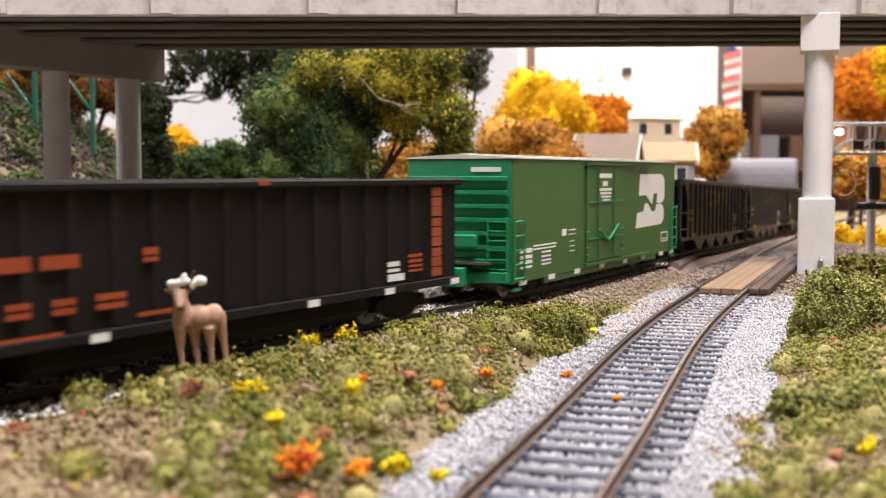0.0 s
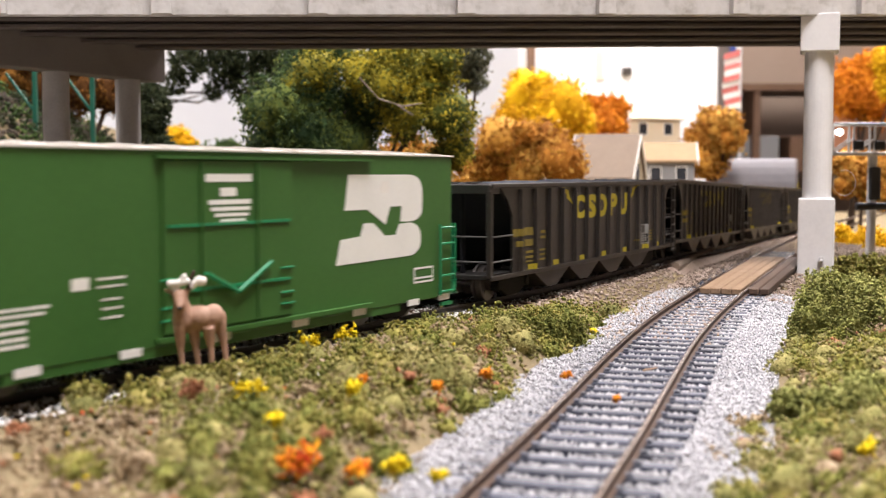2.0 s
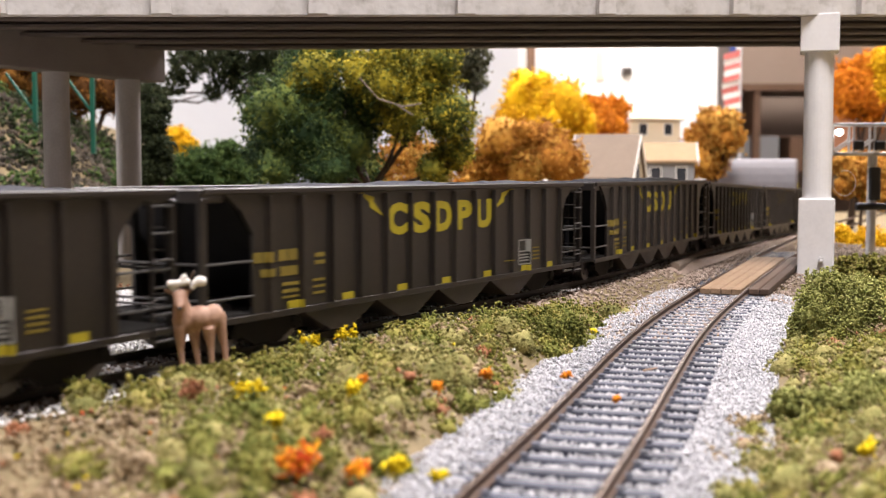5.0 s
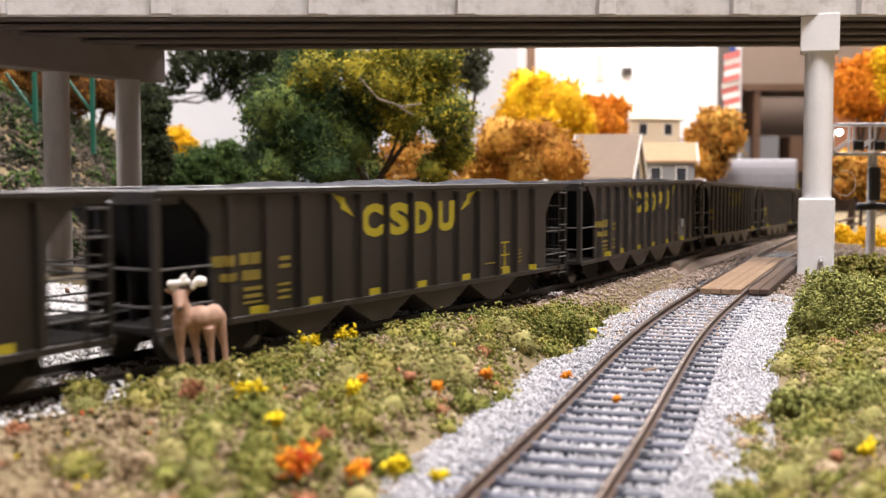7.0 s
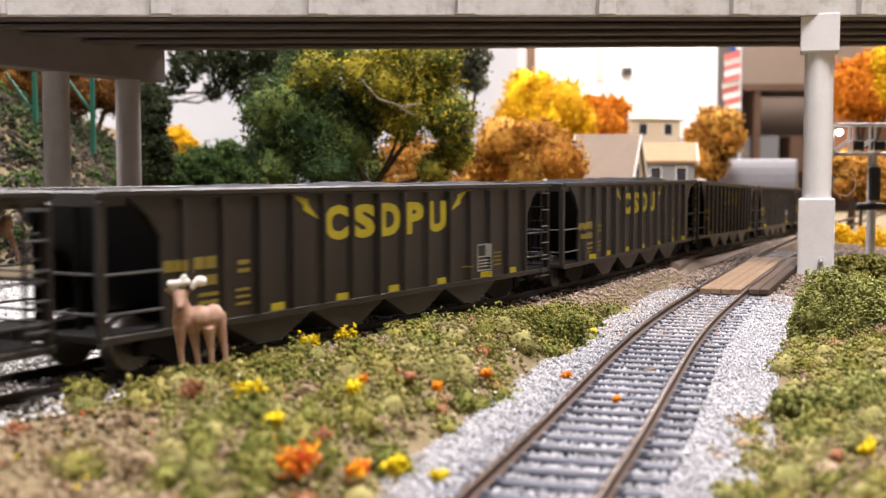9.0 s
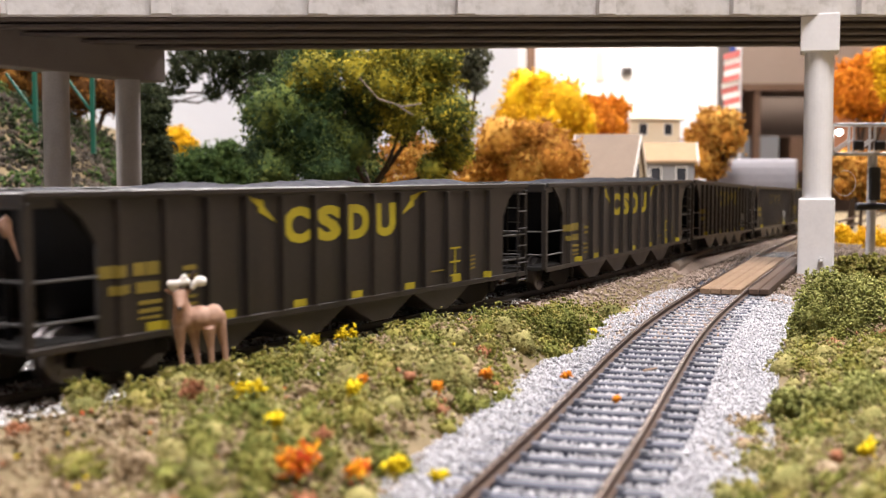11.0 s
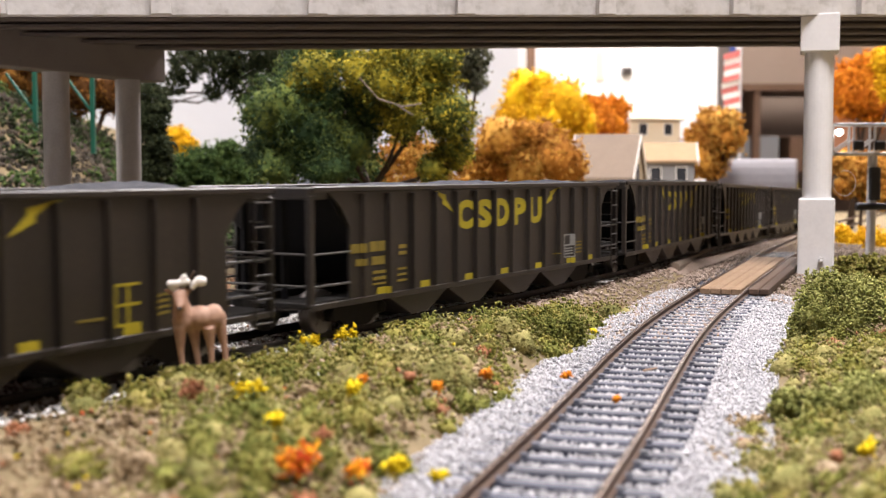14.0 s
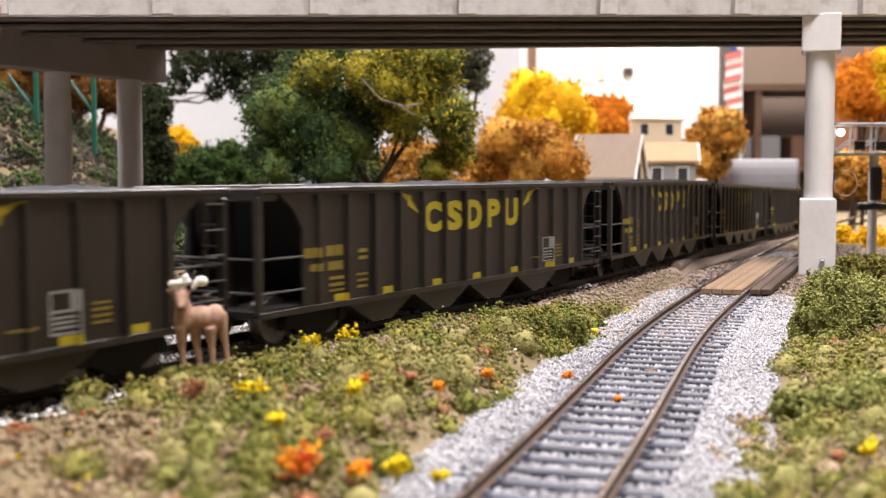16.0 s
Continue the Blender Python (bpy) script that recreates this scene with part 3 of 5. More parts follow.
def column(px, py, top, r, foot):
    return rod(bmesh.new(), (px, py, foot), (px, py, top), r, 28)


# This pier carries the bridge's shade in its colours.
piers = thing("bridge_pier", "concrete bridge pier with two round columns, shade in its grey", "bridge pier")
A0, B0 = Vector((-0.1443, 0.5850, 0.1040)), Vector((-0.2142, 0.4458, 0.1040))
bm = bmesh.new()
d = (B0 - A0)
side = Vector((d.y, -d.x, 0)).normalized() * 0.0066
vs = []
for p in (A0, B0):
    for sgn, dz in ((1, 0), (-1, 0), (-1, -0.0172), (1, -0.0172)):
        vs.append(bm.verts.new(p + side * sgn + Vector((0, 0, dz))))
for q in ((0, 1, 2, 3), (7, 6, 5, 4), (0, 4, 5, 1), (1, 5, 6, 2), (2, 6, 7, 3), (3, 7, 4, 0)):
    bm.faces.new([vs[i] for i in q])
bmesh.ops.recalc_face_normals(bm, faces=bm.faces)
bmesh.ops.bevel(bm, geom=list(bm.edges), offset=0.0004, segments=1, affect="EDGES")
part("cap_beam", bm, M_CAP_SHADED, piers, "cap beam with deck shade in its grey")
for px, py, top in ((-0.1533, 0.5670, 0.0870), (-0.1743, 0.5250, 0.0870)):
    part("column", column(px, py, top, 0.0059, -0.008), M_PIER_SHADED, piers)

pier2 = thing("bridge_pier", "pale grey concrete bridge pier with square plinth and cap", "bridge pier")
PX, PY = 0.1655, 0.5135
part("cap_block", block(-0.0081, 0.0081, -0.0081, 0.0081, 0.0942, 0.1105, 0.0004), M_PALE, pier2, "square cap block")
part("column", rod(bmesh.new(), (0, 0, 0.030), (0, 0, 0.0943), 0.0062, 28), M_PALE, pier2)
pl = part("plinth", block(-0.0077, 0.0077, -0.0077, 0.0077, -0.008, 0.0304, 0.0004), M_PALE, pier2, "square plinth")
bm = rod(bmesh.new(), (0.0024, -0.0077, 0.0037), (0.0024, -0.0094, 0.0037), 0.0012, 10)
rod(bm, (0.0024, -0.0094, 0.0037), (0.0024, -0.0102, 0.0030), 0.0006, 8)
part("knob", bm, M_SILVER, pl, "small grey knob")
pier2.matrix_basis = pose(PX, PY, 0, 0, 0, -17.5)
# ---- rolling stock: x runs along the car away from the camera, -y is the side that shows ----
R_WHEEL = 0.0055


def wheel_mesh():
    bm = bmesh.new()
    for sgn in (-1, 1):
        rod(bm, (0, sgn * 0.0078, 0), (0, sgn * 0.0100, 0), R_WHEEL, 20)
        rod(bm, (0, sgn * 0.0070, 0), (0, sgn * 0.0078, 0), R_WHEEL + 0.0006, 20)
        rod(bm, (0, sgn * 0.0100, 0), (0, sgn * 0.0104, 0), 0.0022, 10)
        for k in range(4):
            a = math.pi / 2 * k
            rod(bm, (0.0034 * math.cos(a), sgn * 0.0099, 0.0034 * math.sin(a)), (0.0034 * math.cos(a), sgn * 0.0102, 0.0034 * math.sin(a)), 0.0007, 6)
    rod(bm, (0, -0.0125, 0), (0, 0.0125, 0), 0.0011, 8)
    return mesh_of("wheelset", bm, M_WHEEL)


def frame_mesh():
    bm = bmesh.new()
    out = [(-0.0125, 0.0052), (-0.0085, 0.0064), (-0.004, 0.0088), (0.004, 0.0088), (0.0085, 0.0064), (0.0125, 0.0052), (0.0125, 0.0034),
           (0.0085, 0.0034), (0.0045, 0.0012), (-0.0045, 0.0012), (-0.0085, 0.0034), (-0.0125, 0.0034)]
    for y0 in (-0.0138, 0.0118):
        extrude(bm, [(a, b + MAIN_TOP) for a, b in out], "y", y0, y0 + 0.002)
        for x in (-0.0105, 0.0105):
            rod(bm, (x, y0 - 0.0004, MAIN_TOP + 0.005), (x, y0 + 0.0024, MAIN_TOP + 0.005), 0.0017, 10)
        for x in (-0.0018, 0.0, 0.0018):
            rod(bm, (x, y0 + 0.001, MAIN_TOP + 0.0022), (x, y0 + 0.001, MAIN_TOP + 0.0072), 0.0008, 8)
    solid(bm, -0.003, 0.003, -0.0118, 0.0118, MAIN_TOP + 0.004, MAIN_TOP + 0.0078)
    return mesh_of("truck", bm, M_UNDER)


WHEEL_ME, TRUCK_ME = wheel_mesh(), frame_mesh()


def trucks(car, xs):
    for x in xs:
        t = shared("truck", TRUCK_ME, car, pose(x, 0, 0), "blackened cast truck")
        for dx in (-0.0105, 0.0105):
            shared("wheelset", WHEEL_ME, t, pose(dx, 0, MAIN_TOP + R_WHEEL), "dark steel wheelset")


def couplers(car, half, reach):
    for sgn in (-1, 1):
        bm = block(min(sgn * (half - 0.004), sgn * (half + reach)), max(sgn * (half - 0.004), sgn * (half + reach)), -0.0013, 0.0013, 0.0095, 0.0120, 0.0002)
        solid(bm, min(sgn * (half + reach - 0.001), sgn * (half + reach + 0.0025)), max(sgn * (half + reach - 0.001), sgn * (half + reach + 0.0025)), -0.0024, 0.0012, 0.0088, 0.0128, 0.0005)
        part("coupler", bm, M_UNDER, car, "black knuckle coupler")


def marks(car, items, y, mat, name="marking", label=""):
    """Flat painted bars on the near side: (x0, x1, z0, z1) in millimetres; each row is one mesh."""
    for rows in items:
        bm = bmesh.new()
        for x0, x1, z0, z1 in rows:
            solid(bm, x0 / 1000, x1 / 1000, y - 0.00008, y + 0.0001, z0 / 1000, z1 / 1000)
        part(name, bm, mat, car, label)


def ladder(car, x0, x1, y, z0, z1, n, mat, stile, r=0.00022, axis="x", label=""):
    """Rungs on two stiles; axis: the way the rungs run."""
    def at(a, z):
        return (a, y, z) if axis == "x" else (y, a, z)
    bm = bmesh.new()
    for a in (x0, x1):
        rod(bm, at(a, z0 - 0.001), at(a, z1 + 0.001), r * 1.2, 6)
    lad = part("ladder", bm, stile, car, label)
    for k in range(n):
        z = z0 + (z1 - z0) * k / (n - 1)
        part("rung", rod(bmesh.new(), at(x0, z), at(x1, z), r, 6), mat, lad)


RIBS = {5: [0.0013 + 0.0117 * (k - 6.5) for k in range(14)], 4: [-0.0026 + 0.0121 * (k - 6) for k in range(13)]}
RIB_W, RIB_D = 0.0007, 0.0012


def over_ribs(bm, y, ribs):
    """Lays thin flat paint (facing -y, front at y = 0) over a hopper's side sheet at y and over the ribs that stand on it."""
    lo, hi = min(v.co.x for v in bm.verts), max(v.co.x for v in bm.verts)
    for x in ribs:
        for w in (-RIB_W, -0.6 * RIB_W, 0.6 * RIB_W, RIB_W):
            if lo < x + w < hi:
                bmesh.ops.bisect_plane(bm, geom=bm.verts[:] + bm.edges[:] + bm.faces[:], dist=1e-7, plane_co=(x + w, 0, 0), plane_no=(1, 0, 0))
    for v in bm.verts:
        near = min(abs(v.co.x - x) for x in ribs)
        v.co.y = v.co.y * 0.4 + y - RIB_D * min(1.0, max(0.0, (RIB_W - near) / (0.4 * RIB_W))) - 0.00005
    return bm


def hopper(name_letters):
    """A four-bay coal hopper with sloped ends, outside ribs and a coal load."""
    H, Wd, T, B = 0.09625, 0.0180, 0.0382, 0.0103
    ribs = RIBS[len(name_letters)]
    car = thing("coal_hopper", "weathered black four-bay coal hopper with yellow lettering and coal load", "hopper car", "hoppers of the coal train")
    # side sheets with the cut-away ends
    for sgn in (-1, 1):
        y = sgn * Wd
        out = [(-0.0800, B), (0.0800, B), (0.0800, 0.0285), (0.0838, 0.0335), (0.0885, 0.0366), (0.0885, T), (-0.0885, T), (-0.0885, 0.0366), (-0.0838, 0.0335), (-0.0800, 0.0285)]
        bm = extrude(bmesh.new(), out, "y", min(y, y - sgn * 0.0008), max(y, y - sgn * 0.0008))
        sheet = part("side_sheet", bm, M_BLACK, car, "dusty black side sheet")
        for x in ribs:
            bm = bmesh.new()
            extrude(bm, [(x - RIB_W, 0), (x + RIB_W, 0), (x + RIB_W * 0.6, sgn * RIB_D), (x - RIB_W * 0.6, sgn * RIB_D)], "z", B + 0.0008, T - 0.0018)
            bmesh.ops.translate(bm, verts=bm.verts, vec=(0, y, 0))
            part("rib", bm, M_BLACK, sheet)
        bm = block(-H, H, min(y, y + sgn * 0.0009), max(y, y + sgn * 0.0009), T - 0.0013, T + 0.0002, 0.0003)
        part("top_chord", bm, M_BLACK, car)
        bm = block(-H, H, min(y, y + sgn * 0.0005), max(y, y + sgn * 0.0005), B - 0.0008, B + 0.0007, 0.0002)
        part("side_sill", bm, M_BLACK, car)
    for sgn in (-1, 1):
        bm = extrude(bmesh.new(), [(sgn * 0.0885, 0.0366), (sgn * 0.0885, T), (sgn * 0.0875, T), (sgn * 0.060, 0.0105), (sgn * 0.062, 0.0105)], "y", -Wd + 0.0009, Wd - 0.0009)
        part("slope_sheet", bm, M_SLOPE, car, "dark slope sheet")
        part("end_chord", block(min(sgn * 0.0885, sgn * H), max(sgn * 0.0885, sgn * H), -Wd + 0.0004, Wd - 0.0004, T - 0.0030, T - 0.0001, 0.0003), M_BLACK, car)
        x = sgn * (H - 0.0009)
        for ys in (-1, 1):
            part("corner_post", block(x - 0.0009, x + 0.0009, ys * (Wd - 0.0006) - 0.0008, ys * (Wd - 0.0006) + 0.0008, B, T - 0.002, 0.0002), M_BLACK, car)
        bm = bmesh.new()
        for z in (0.0150, 0.0225):
            rod(bm, (x, -Wd, z), (x, Wd, z), 0.00028, 6)
            for ys in (-1, 1):
                rod(bm, (x, ys * Wd, z), (sgn * 0.0800, ys * Wd, z), 0.00028, 6)
        part("hand_rail", bm, M_GRAB, car, "grey hand rails")
        part("end_platform", block(min(sgn * 0.070, sgn * H), max(sgn * 0.070, sgn * H), -Wd + 0.001, Wd - 0.001, 0.0098, 0.0112, 0.0002), M_UNDER, car)
        bm = bmesh.new()
        for yy in (-0.006, 0.006):
            rod(bm, (sgn * 0.090, yy, 0.0105), (sgn * 0.0905, yy, T - 0.003), 0.0008, 6)
        part("end_strut", bm, M_SLOPE, car)
    ladder(car, H - 0.0075, H - 0.0015, -Wd - 0.0006, 0.0085, 0.0350, 6, M_GRAB, M_BLACK, label="black ladder with grey rungs")
    ladder(car, -Wd + 0.001, -Wd + 0.007, H + 0.0003, 0.0125, 0.0350, 6, M_GRAB, M_BLACK, axis="y", label="black ladder with grey rungs")
    # hopper bays
    for x in (-0.0465, -0.0160, 0.0145, 0.0450):
        bm = extrude(bmesh.new(), [(x - 0.0146, B), (x + 0.0146, B), (x + 0.0142, B - 0.0012), (x + 0.0040, 0.0042), (x - 0.0040, 0.0042), (x - 0.0142, B - 0.0012)], "y", -Wd + 0.0004, Wd - 0.0004)
        bay = part("hopper_bay", bm, M_BLACK, car)
        part("outlet_gate", block(x - 0.0046, x + 0.0046, -0.0110, 0.0110, 0.0034, 0.0046, 0.0002), M_UNDER, bay, "black outlet gate")
    part("centre_sill", block(-H + 0.002, H - 0.002, -0.0022, 0.0022, 0.0088, 0.0128), M_UNDER, car)
    trucks(car, (-0.0700, 0.0700))
    couplers(car, H, 0.0025)
    # coal
    rc = np.random.default_rng(len(name_letters) * 3)
    nx, ny = 60, 12
    heap = 0.0012 if len(name_letters) == 5 else 0.0017
    bm = bmesh.new()
    grid = []
    for i in range(nx + 1):
        row = []
        for j in range(ny + 1):
            x = -0.0868 + 0.1736 * i / nx
            y = -Wd + 0.001 + (2 * Wd - 0.002) * j / ny
            e = min(1.0, (1 - abs(j / ny * 2 - 1)) * 1.5) * min(1, (1 - abs(i / nx * 2 - 1)) * 9)
            z = T - 0.0012 + e * (heap + 0.0007 * math.sin(x * 120) + 0.0005 * math.sin(x * 65 + 2)) + rc.normal() * 0.0002
            row.append(bm.verts.new((x, y, z)))
        grid.append(row)
    for i in range(nx):
        for j in range(ny):
            bm.faces.new((grid[i][j], grid[i + 1][j], grid[i + 1][j + 1], grid[i][j + 1]))
    part("coal_load", bm, M_COAL, car, "heaped grey-black coal")
    # lettering and marks
    five = len(name_letters) == 5
    pitch = 0.0117 if five else 0.0121
    mid = 0.0013 if five else -0.0026
    for k, ch in enumerate(name_letters):
        bm = bmesh.new()
        bm.from_mesh(glyph(ch, 0.0084, 0.0095, M_YELLOW))
        bmesh.ops.translate(bm, verts=bm.verts, vec=(mid + (k - (len(name_letters) - 1) / 2) * pitch, 0, 0.0297))
        part("letter", over_ribs(bm, -Wd, ribs), M_YELLOW, car, "bold yellow letter")
    for sgn in (-1, 1):
        a = sgn * (0.0290 if five else 0.0245) + mid
        # a slanted bolt in two halves that overlap
        bm = extrude(bmesh.new(), [(a + sgn * 0.0012, 0.0306), (a + sgn * 0.0072, 0.0330), (a + sgn * 0.0072, 0.0341), (a + sgn * 0.0118, 0.0367),
                                   (a + sgn * 0.0056, 0.0355), (a + sgn * 0.0056, 0.0343)], "y", -0.0002, 0)
        part("wing_mark", over_ribs(bm, -Wd, ribs), M_YELLOW, car, "yellow slanted wing mark")

    def painted(rows, mat, name, label):
        for bars in rows:
            bm = bmesh.new()
            for x0, x1, z0, z1 in bars:
                solid(bm, x0 / 1000, x1 / 1000, -0.0002, 0, z0 / 1000, z1 / 1000)
            part(name, over_ribs(bm, -Wd, ribs), mat, car, label)

    painted([[(-80, -76.8, 21.9, 24.2), (-76.4, -73, 21.9, 24.2)], [(-71.3, -68.2, 21.9, 24.4), (-67.8, -64.5, 21.9, 24.4)], [(-77.6, -72.4, 18.7, 20.4)], [(-70.6, -64.5, 18.5, 20.6)],
             [(-70, -64, 16.2, 17.0), (-70, -64, 14.6, 15.4), (-70, -64, 13.4, 13.9)],
             [(-57.8, -54, 22.0, 23.0), (-57.8, -54, 20.3, 21.2), (-58.5, -54, 16.4, 17.0), (-58.5, -54, 14.9, 15.5), (-58.5, -54, 13.4, 14.0)],
             [(57.6, 62.4, 17.6, 18.0), (57.6, 62.4, 16.4, 16.9), (57.6, 62.4, 15.2, 15.7), (57.6, 62.4, 14.0, 14.5)]], M_STENCIL, "stencil", "small yellow stencil bars")
    painted([[(x, x + 4.6, 10.9, 12.7)] for x in (-68, -46.8, -22.2, 0.6, 24.8, 49.6, 67.6)], M_YELLOW, "sill_mark", "yellow sill square")
    painted([[(38, 45, 14.6, 15.0)]], M_STENCIL, "stencil", "small yellow stencil bars")
    if five:
        painted([[(47.5, 54, 20.4, 20.8), (47.5, 54, 16.9, 17.3), (47.5, 54, 12.9, 13.3), (47.5, 47.9, 12.9, 20.8), (53.6, 54, 12.9, 20.8), (52.4, 53.6, 17.3, 20.4)],
                 [(48.3, 53.4, 14.0 + 0.9 * k, 14.4 + 0.9 * k) for k in range(3)]], M_FADED, "data_panel", "white outlined data panel")
    else:
        painted([[(47.5, 54, 20.3, 20.8), (47.5, 54, 16.5, 17.0), (47.5, 54, 12.7, 13.2), (50.6, 51.2, 13.2, 20.3), (47.5, 47.9, 12.9, 20.8)]], M_YELLOW, "data_panel", "yellow barred data panel")
    return car


def boxcar():
    H, Wd, E, B = 0.0885, 0.0182, 0.0459, 0.0074
    car = thing("green_boxcar", "green plug-door boxcar with white herald and galvanised roof", "boxcar")
    body = part("body", block(-H, H, -Wd, Wd, B, E, 0.0003), M_GREEN, car, "green painted body")
    # roof with ribs and a bright edge
    rp = [(-Wd - 0.0004, E - 0.0001), (Wd + 0.0004, E - 0.0001), (Wd + 0.0004, E + 0.0003), (0, E + 0.0014), (-Wd - 0.0004, E + 0.0003)]
    roof = part("roof", extrude(bmesh.new(), rp, "x", -H - 0.0006, H + 0.0006), M_ROOF, car, "pale galvanised roof")
    for k in range(14):
        x = -H + 0.006 + (2 * H - 0.012) * k / 13
        part("roof_rib", extrude(bmesh.new(), [(a * 0.96, b + 0.0003) for a, b in rp], "x", x - 0.0005, x + 0.0005), M_ROOF, roof)
    # plug door, its rails, rods and bars
    d0, d1 = -0.0245, 0.0160
    door = part("door", block(d0, d1, -Wd - 0.0007, -Wd, 0.0098, 0.0440, 0.0002), M_GREEN, car, "green plug door")
    for z in (0.0180, 0.0310):
        part("door_bar", block(d0 + 0.001, d1 - 0.001, -Wd - 0.0011, -Wd - 0.0006, z - 0.0003, z + 0.0003), M_GREEN2, door)
    bm = bmesh.new()
    for x in (d0 + 0.0105, d1 - 0.0125):
        rod(bm, (x, -Wd - 0.0012, 0.0105), (x, -Wd - 0.0012, 0.0435), 0.0003, 6)
    part("lock_rod", bm, M_GREEN, door)
    bm = bmesh.new()
    rod(bm, (-0.0135, -Wd - 0.0016, 0.0212), (-0.0035, -Wd - 0.0016, 0.0166), 0.0005, 6)
    rod(bm, (-0.0035, -Wd - 0.0016, 0.0166), (0.0075, -Wd - 0.0016, 0.0222), 0.0005, 6)
    part("door_lever", bm, M_GREEN2, door, "bright green door lever")
    part("door_track", block(d0 - 0.002, 0.0480, -Wd - 0.0013, -Wd, 0.0084, 0.0093), M_GREEN, car)
    part("door_track", block(d0 - 0.002, 0.0480, -Wd - 0.0013, -Wd, 0.0442, 0.0448), M_GREEN, car)
    part("side_sill", block(-0.062, 0.062, -Wd + 0.0002, -Wd + 0.0012, 0.0056, B + 0.0006), M_GREEN, car)
    for z in (0.0205, 0.0150, 0.0125):
        part("grab_iron", rod(bmesh.new(), (d0 - 0.001, -Wd - 0.0007, z), (d0 + 0.0035, -Wd - 0.0007, z), 0.00022, 6), M_GREEN2, car)
        part("grab_iron", rod(bmesh.new(), (d1 - 0.0045, -Wd - 0.0010, z), (d1, -Wd - 0.0010, z), 0.00022, 6), M_GREEN2, car)
    # corrugated ends with platform gear
    for sgn in (-1, 1):
        for k in range(7):
            z = 0.0395 - 0.0042 * k
            prof = [(sgn * H, z - 0.0015), (sgn * (H + 0.0019), z - 0.0004), (sgn * (H + 0.0019), z + 0.0006), (sgn * H, z + 0.0010)]
            part("end_corrugation", extrude(bmesh.new(), prof, "y", -Wd + 0.0012, Wd - 0.0012), M_GREEN2, car, "bright green corrugated end rib")
        part("end_sheet", block(min(sgn * H, sgn * (H + 0.0003)), max(sgn * H, sgn * (H + 0.0003)), -Wd + 0.0003, Wd - 0.0003, B, E - 0.0006), M_GREEN2, car, "bright green end")
        x = sgn * (H + 0.0022)
        part("end_sill", block(min(sgn * H, sgn * (H + 0.0030)), max(sgn * H, sgn * (H + 0.0030)), -Wd + 0.0008, Wd - 0.0008, 0.0078, 0.0112, 0.0003), M_GREEN2, car)
        part("coupler_pocket", block(min(sgn * H, sgn * (H + 0.0065)), max(sgn * H, sgn * (H + 0.0065)), -0.0045, 0.0045, 0.0065, 0.0125, 0.0004), M_GREEN2, car)
        part("crossover_step", block(min(sgn * H, sgn * (H + 0.0045)), max(sgn * H, sgn * (H + 0.0045)), -0.0125, 0.0125, 0.0134, 0.0141), M_GRAB, car, "grey crossover step")
        part("brake_box", block(min(sgn * H, sgn * (H + 0.0040)), max(sgn * H, sgn * (H + 0.0040)), -0.0075, 0.0055, 0.0185, 0.0225, 0.0004), M_GREEN2, car)
        ladder(car, -Wd + 0.001, -Wd + 0.0075, sgn * (H + 0.0018), 0.0090, 0.0265, 7, M_GREEN2, M_GREEN2, 0.0003, "y", "green end ladder")
        ladder(car, Wd - 0.0075, Wd - 0.001, sgn * (H + 0.0018), 0.0090, 0.0265, 7, M_GREEN2, M_GREEN2, 0.0003, "y", "green end ladder")
        x0, x1 = (-H - 0.0004, -H + 0.0075) if sgn < 0 else (H - 0.0075, H + 0.0004)
        ladder(car, x0, x1, -Wd - 0.0009, 0.0090, 0.0265, 5, M_GREEN2, M_GREEN2, 0.0003, "x", "green side ladder")
        part("stirrup_step", block(min(sgn * (H - 0.006), sgn * H), max(sgn * (H - 0.006), sgn * H), -Wd - 0.0004, -Wd + 0.0004, 0.0050, 0.0060), M_GREEN2, car)
        bm = block(min(sgn * (H + 0.0004), sgn * (H + 0.0006)), max(sgn * (H + 0.0004), sgn * (H + 0.0006)), -0.0145, -0.0045, 0.0418, 0.0432)
        part("end_marking", bm, M_WHITE, car, "white end marking")
    part("centre_sill", block(-H - 0.001, H + 0.001, -0.0024, 0.0024, 0.0075, 0.0115), M_UNDER, car)
    part("brake_tank", rod(bmesh.new(), (-0.012, 0.006, 0.0062), (0.008, 0.006, 0.0062), 0.0022, 12), M_UNDER, car)
    trucks(car, (-0.0660, 0.0660))
    couplers(car, H + 0.004, 0.0095)
    y = -Wd - 0.00001
    # white herald: two stacked bowls cut by a slanted bar
    def sheet(outline, name, label, yy=y):
        bm = extrude(bmesh.new(), [(a / 1000, b / 1000) for a, b in outline], "y", yy - 0.0001, yy + 0.00005)
        part(name, bm, M_WHITE, car, label)
    def arc(cx, cz, rx, rz, a0, a1, n=8):
        return [(cx + rx * math.cos(math.radians(a0 + (a1 - a0) * k / n)), cz + rz * math.sin(math.radians(a0 + (a1 - a0) * k / n))) for k in range(n + 1)]
    sheet([(38.8, 41.0), (37.2, 32.4), (46.8, 32.4), (55.0, 28.4), (57.2, 32.9), (62.5, 32.9), (62.0, 28.9)] + arc(66.6, 32.0, 6.2, 3.2, -90, 0) + arc(66.6, 37.0, 6.2, 4.0, 0, 90), "herald_upper", "upper bowl of the white herald")
    sheet([(33.6, 19.4), (35.4, 25.4), (43.8, 25.9), (45.2, 29.0), (49.4, 29.0), (54.6, 25.6), (59.8, 25.6), (61.4, 28.3)] + arc(66.2, 24.9, 5.8, 3.6, 90, 0) + arc(66.2, 23.4, 5.8, 3.6, 0, -90), "herald_lower", "lower bowl of the white herald")
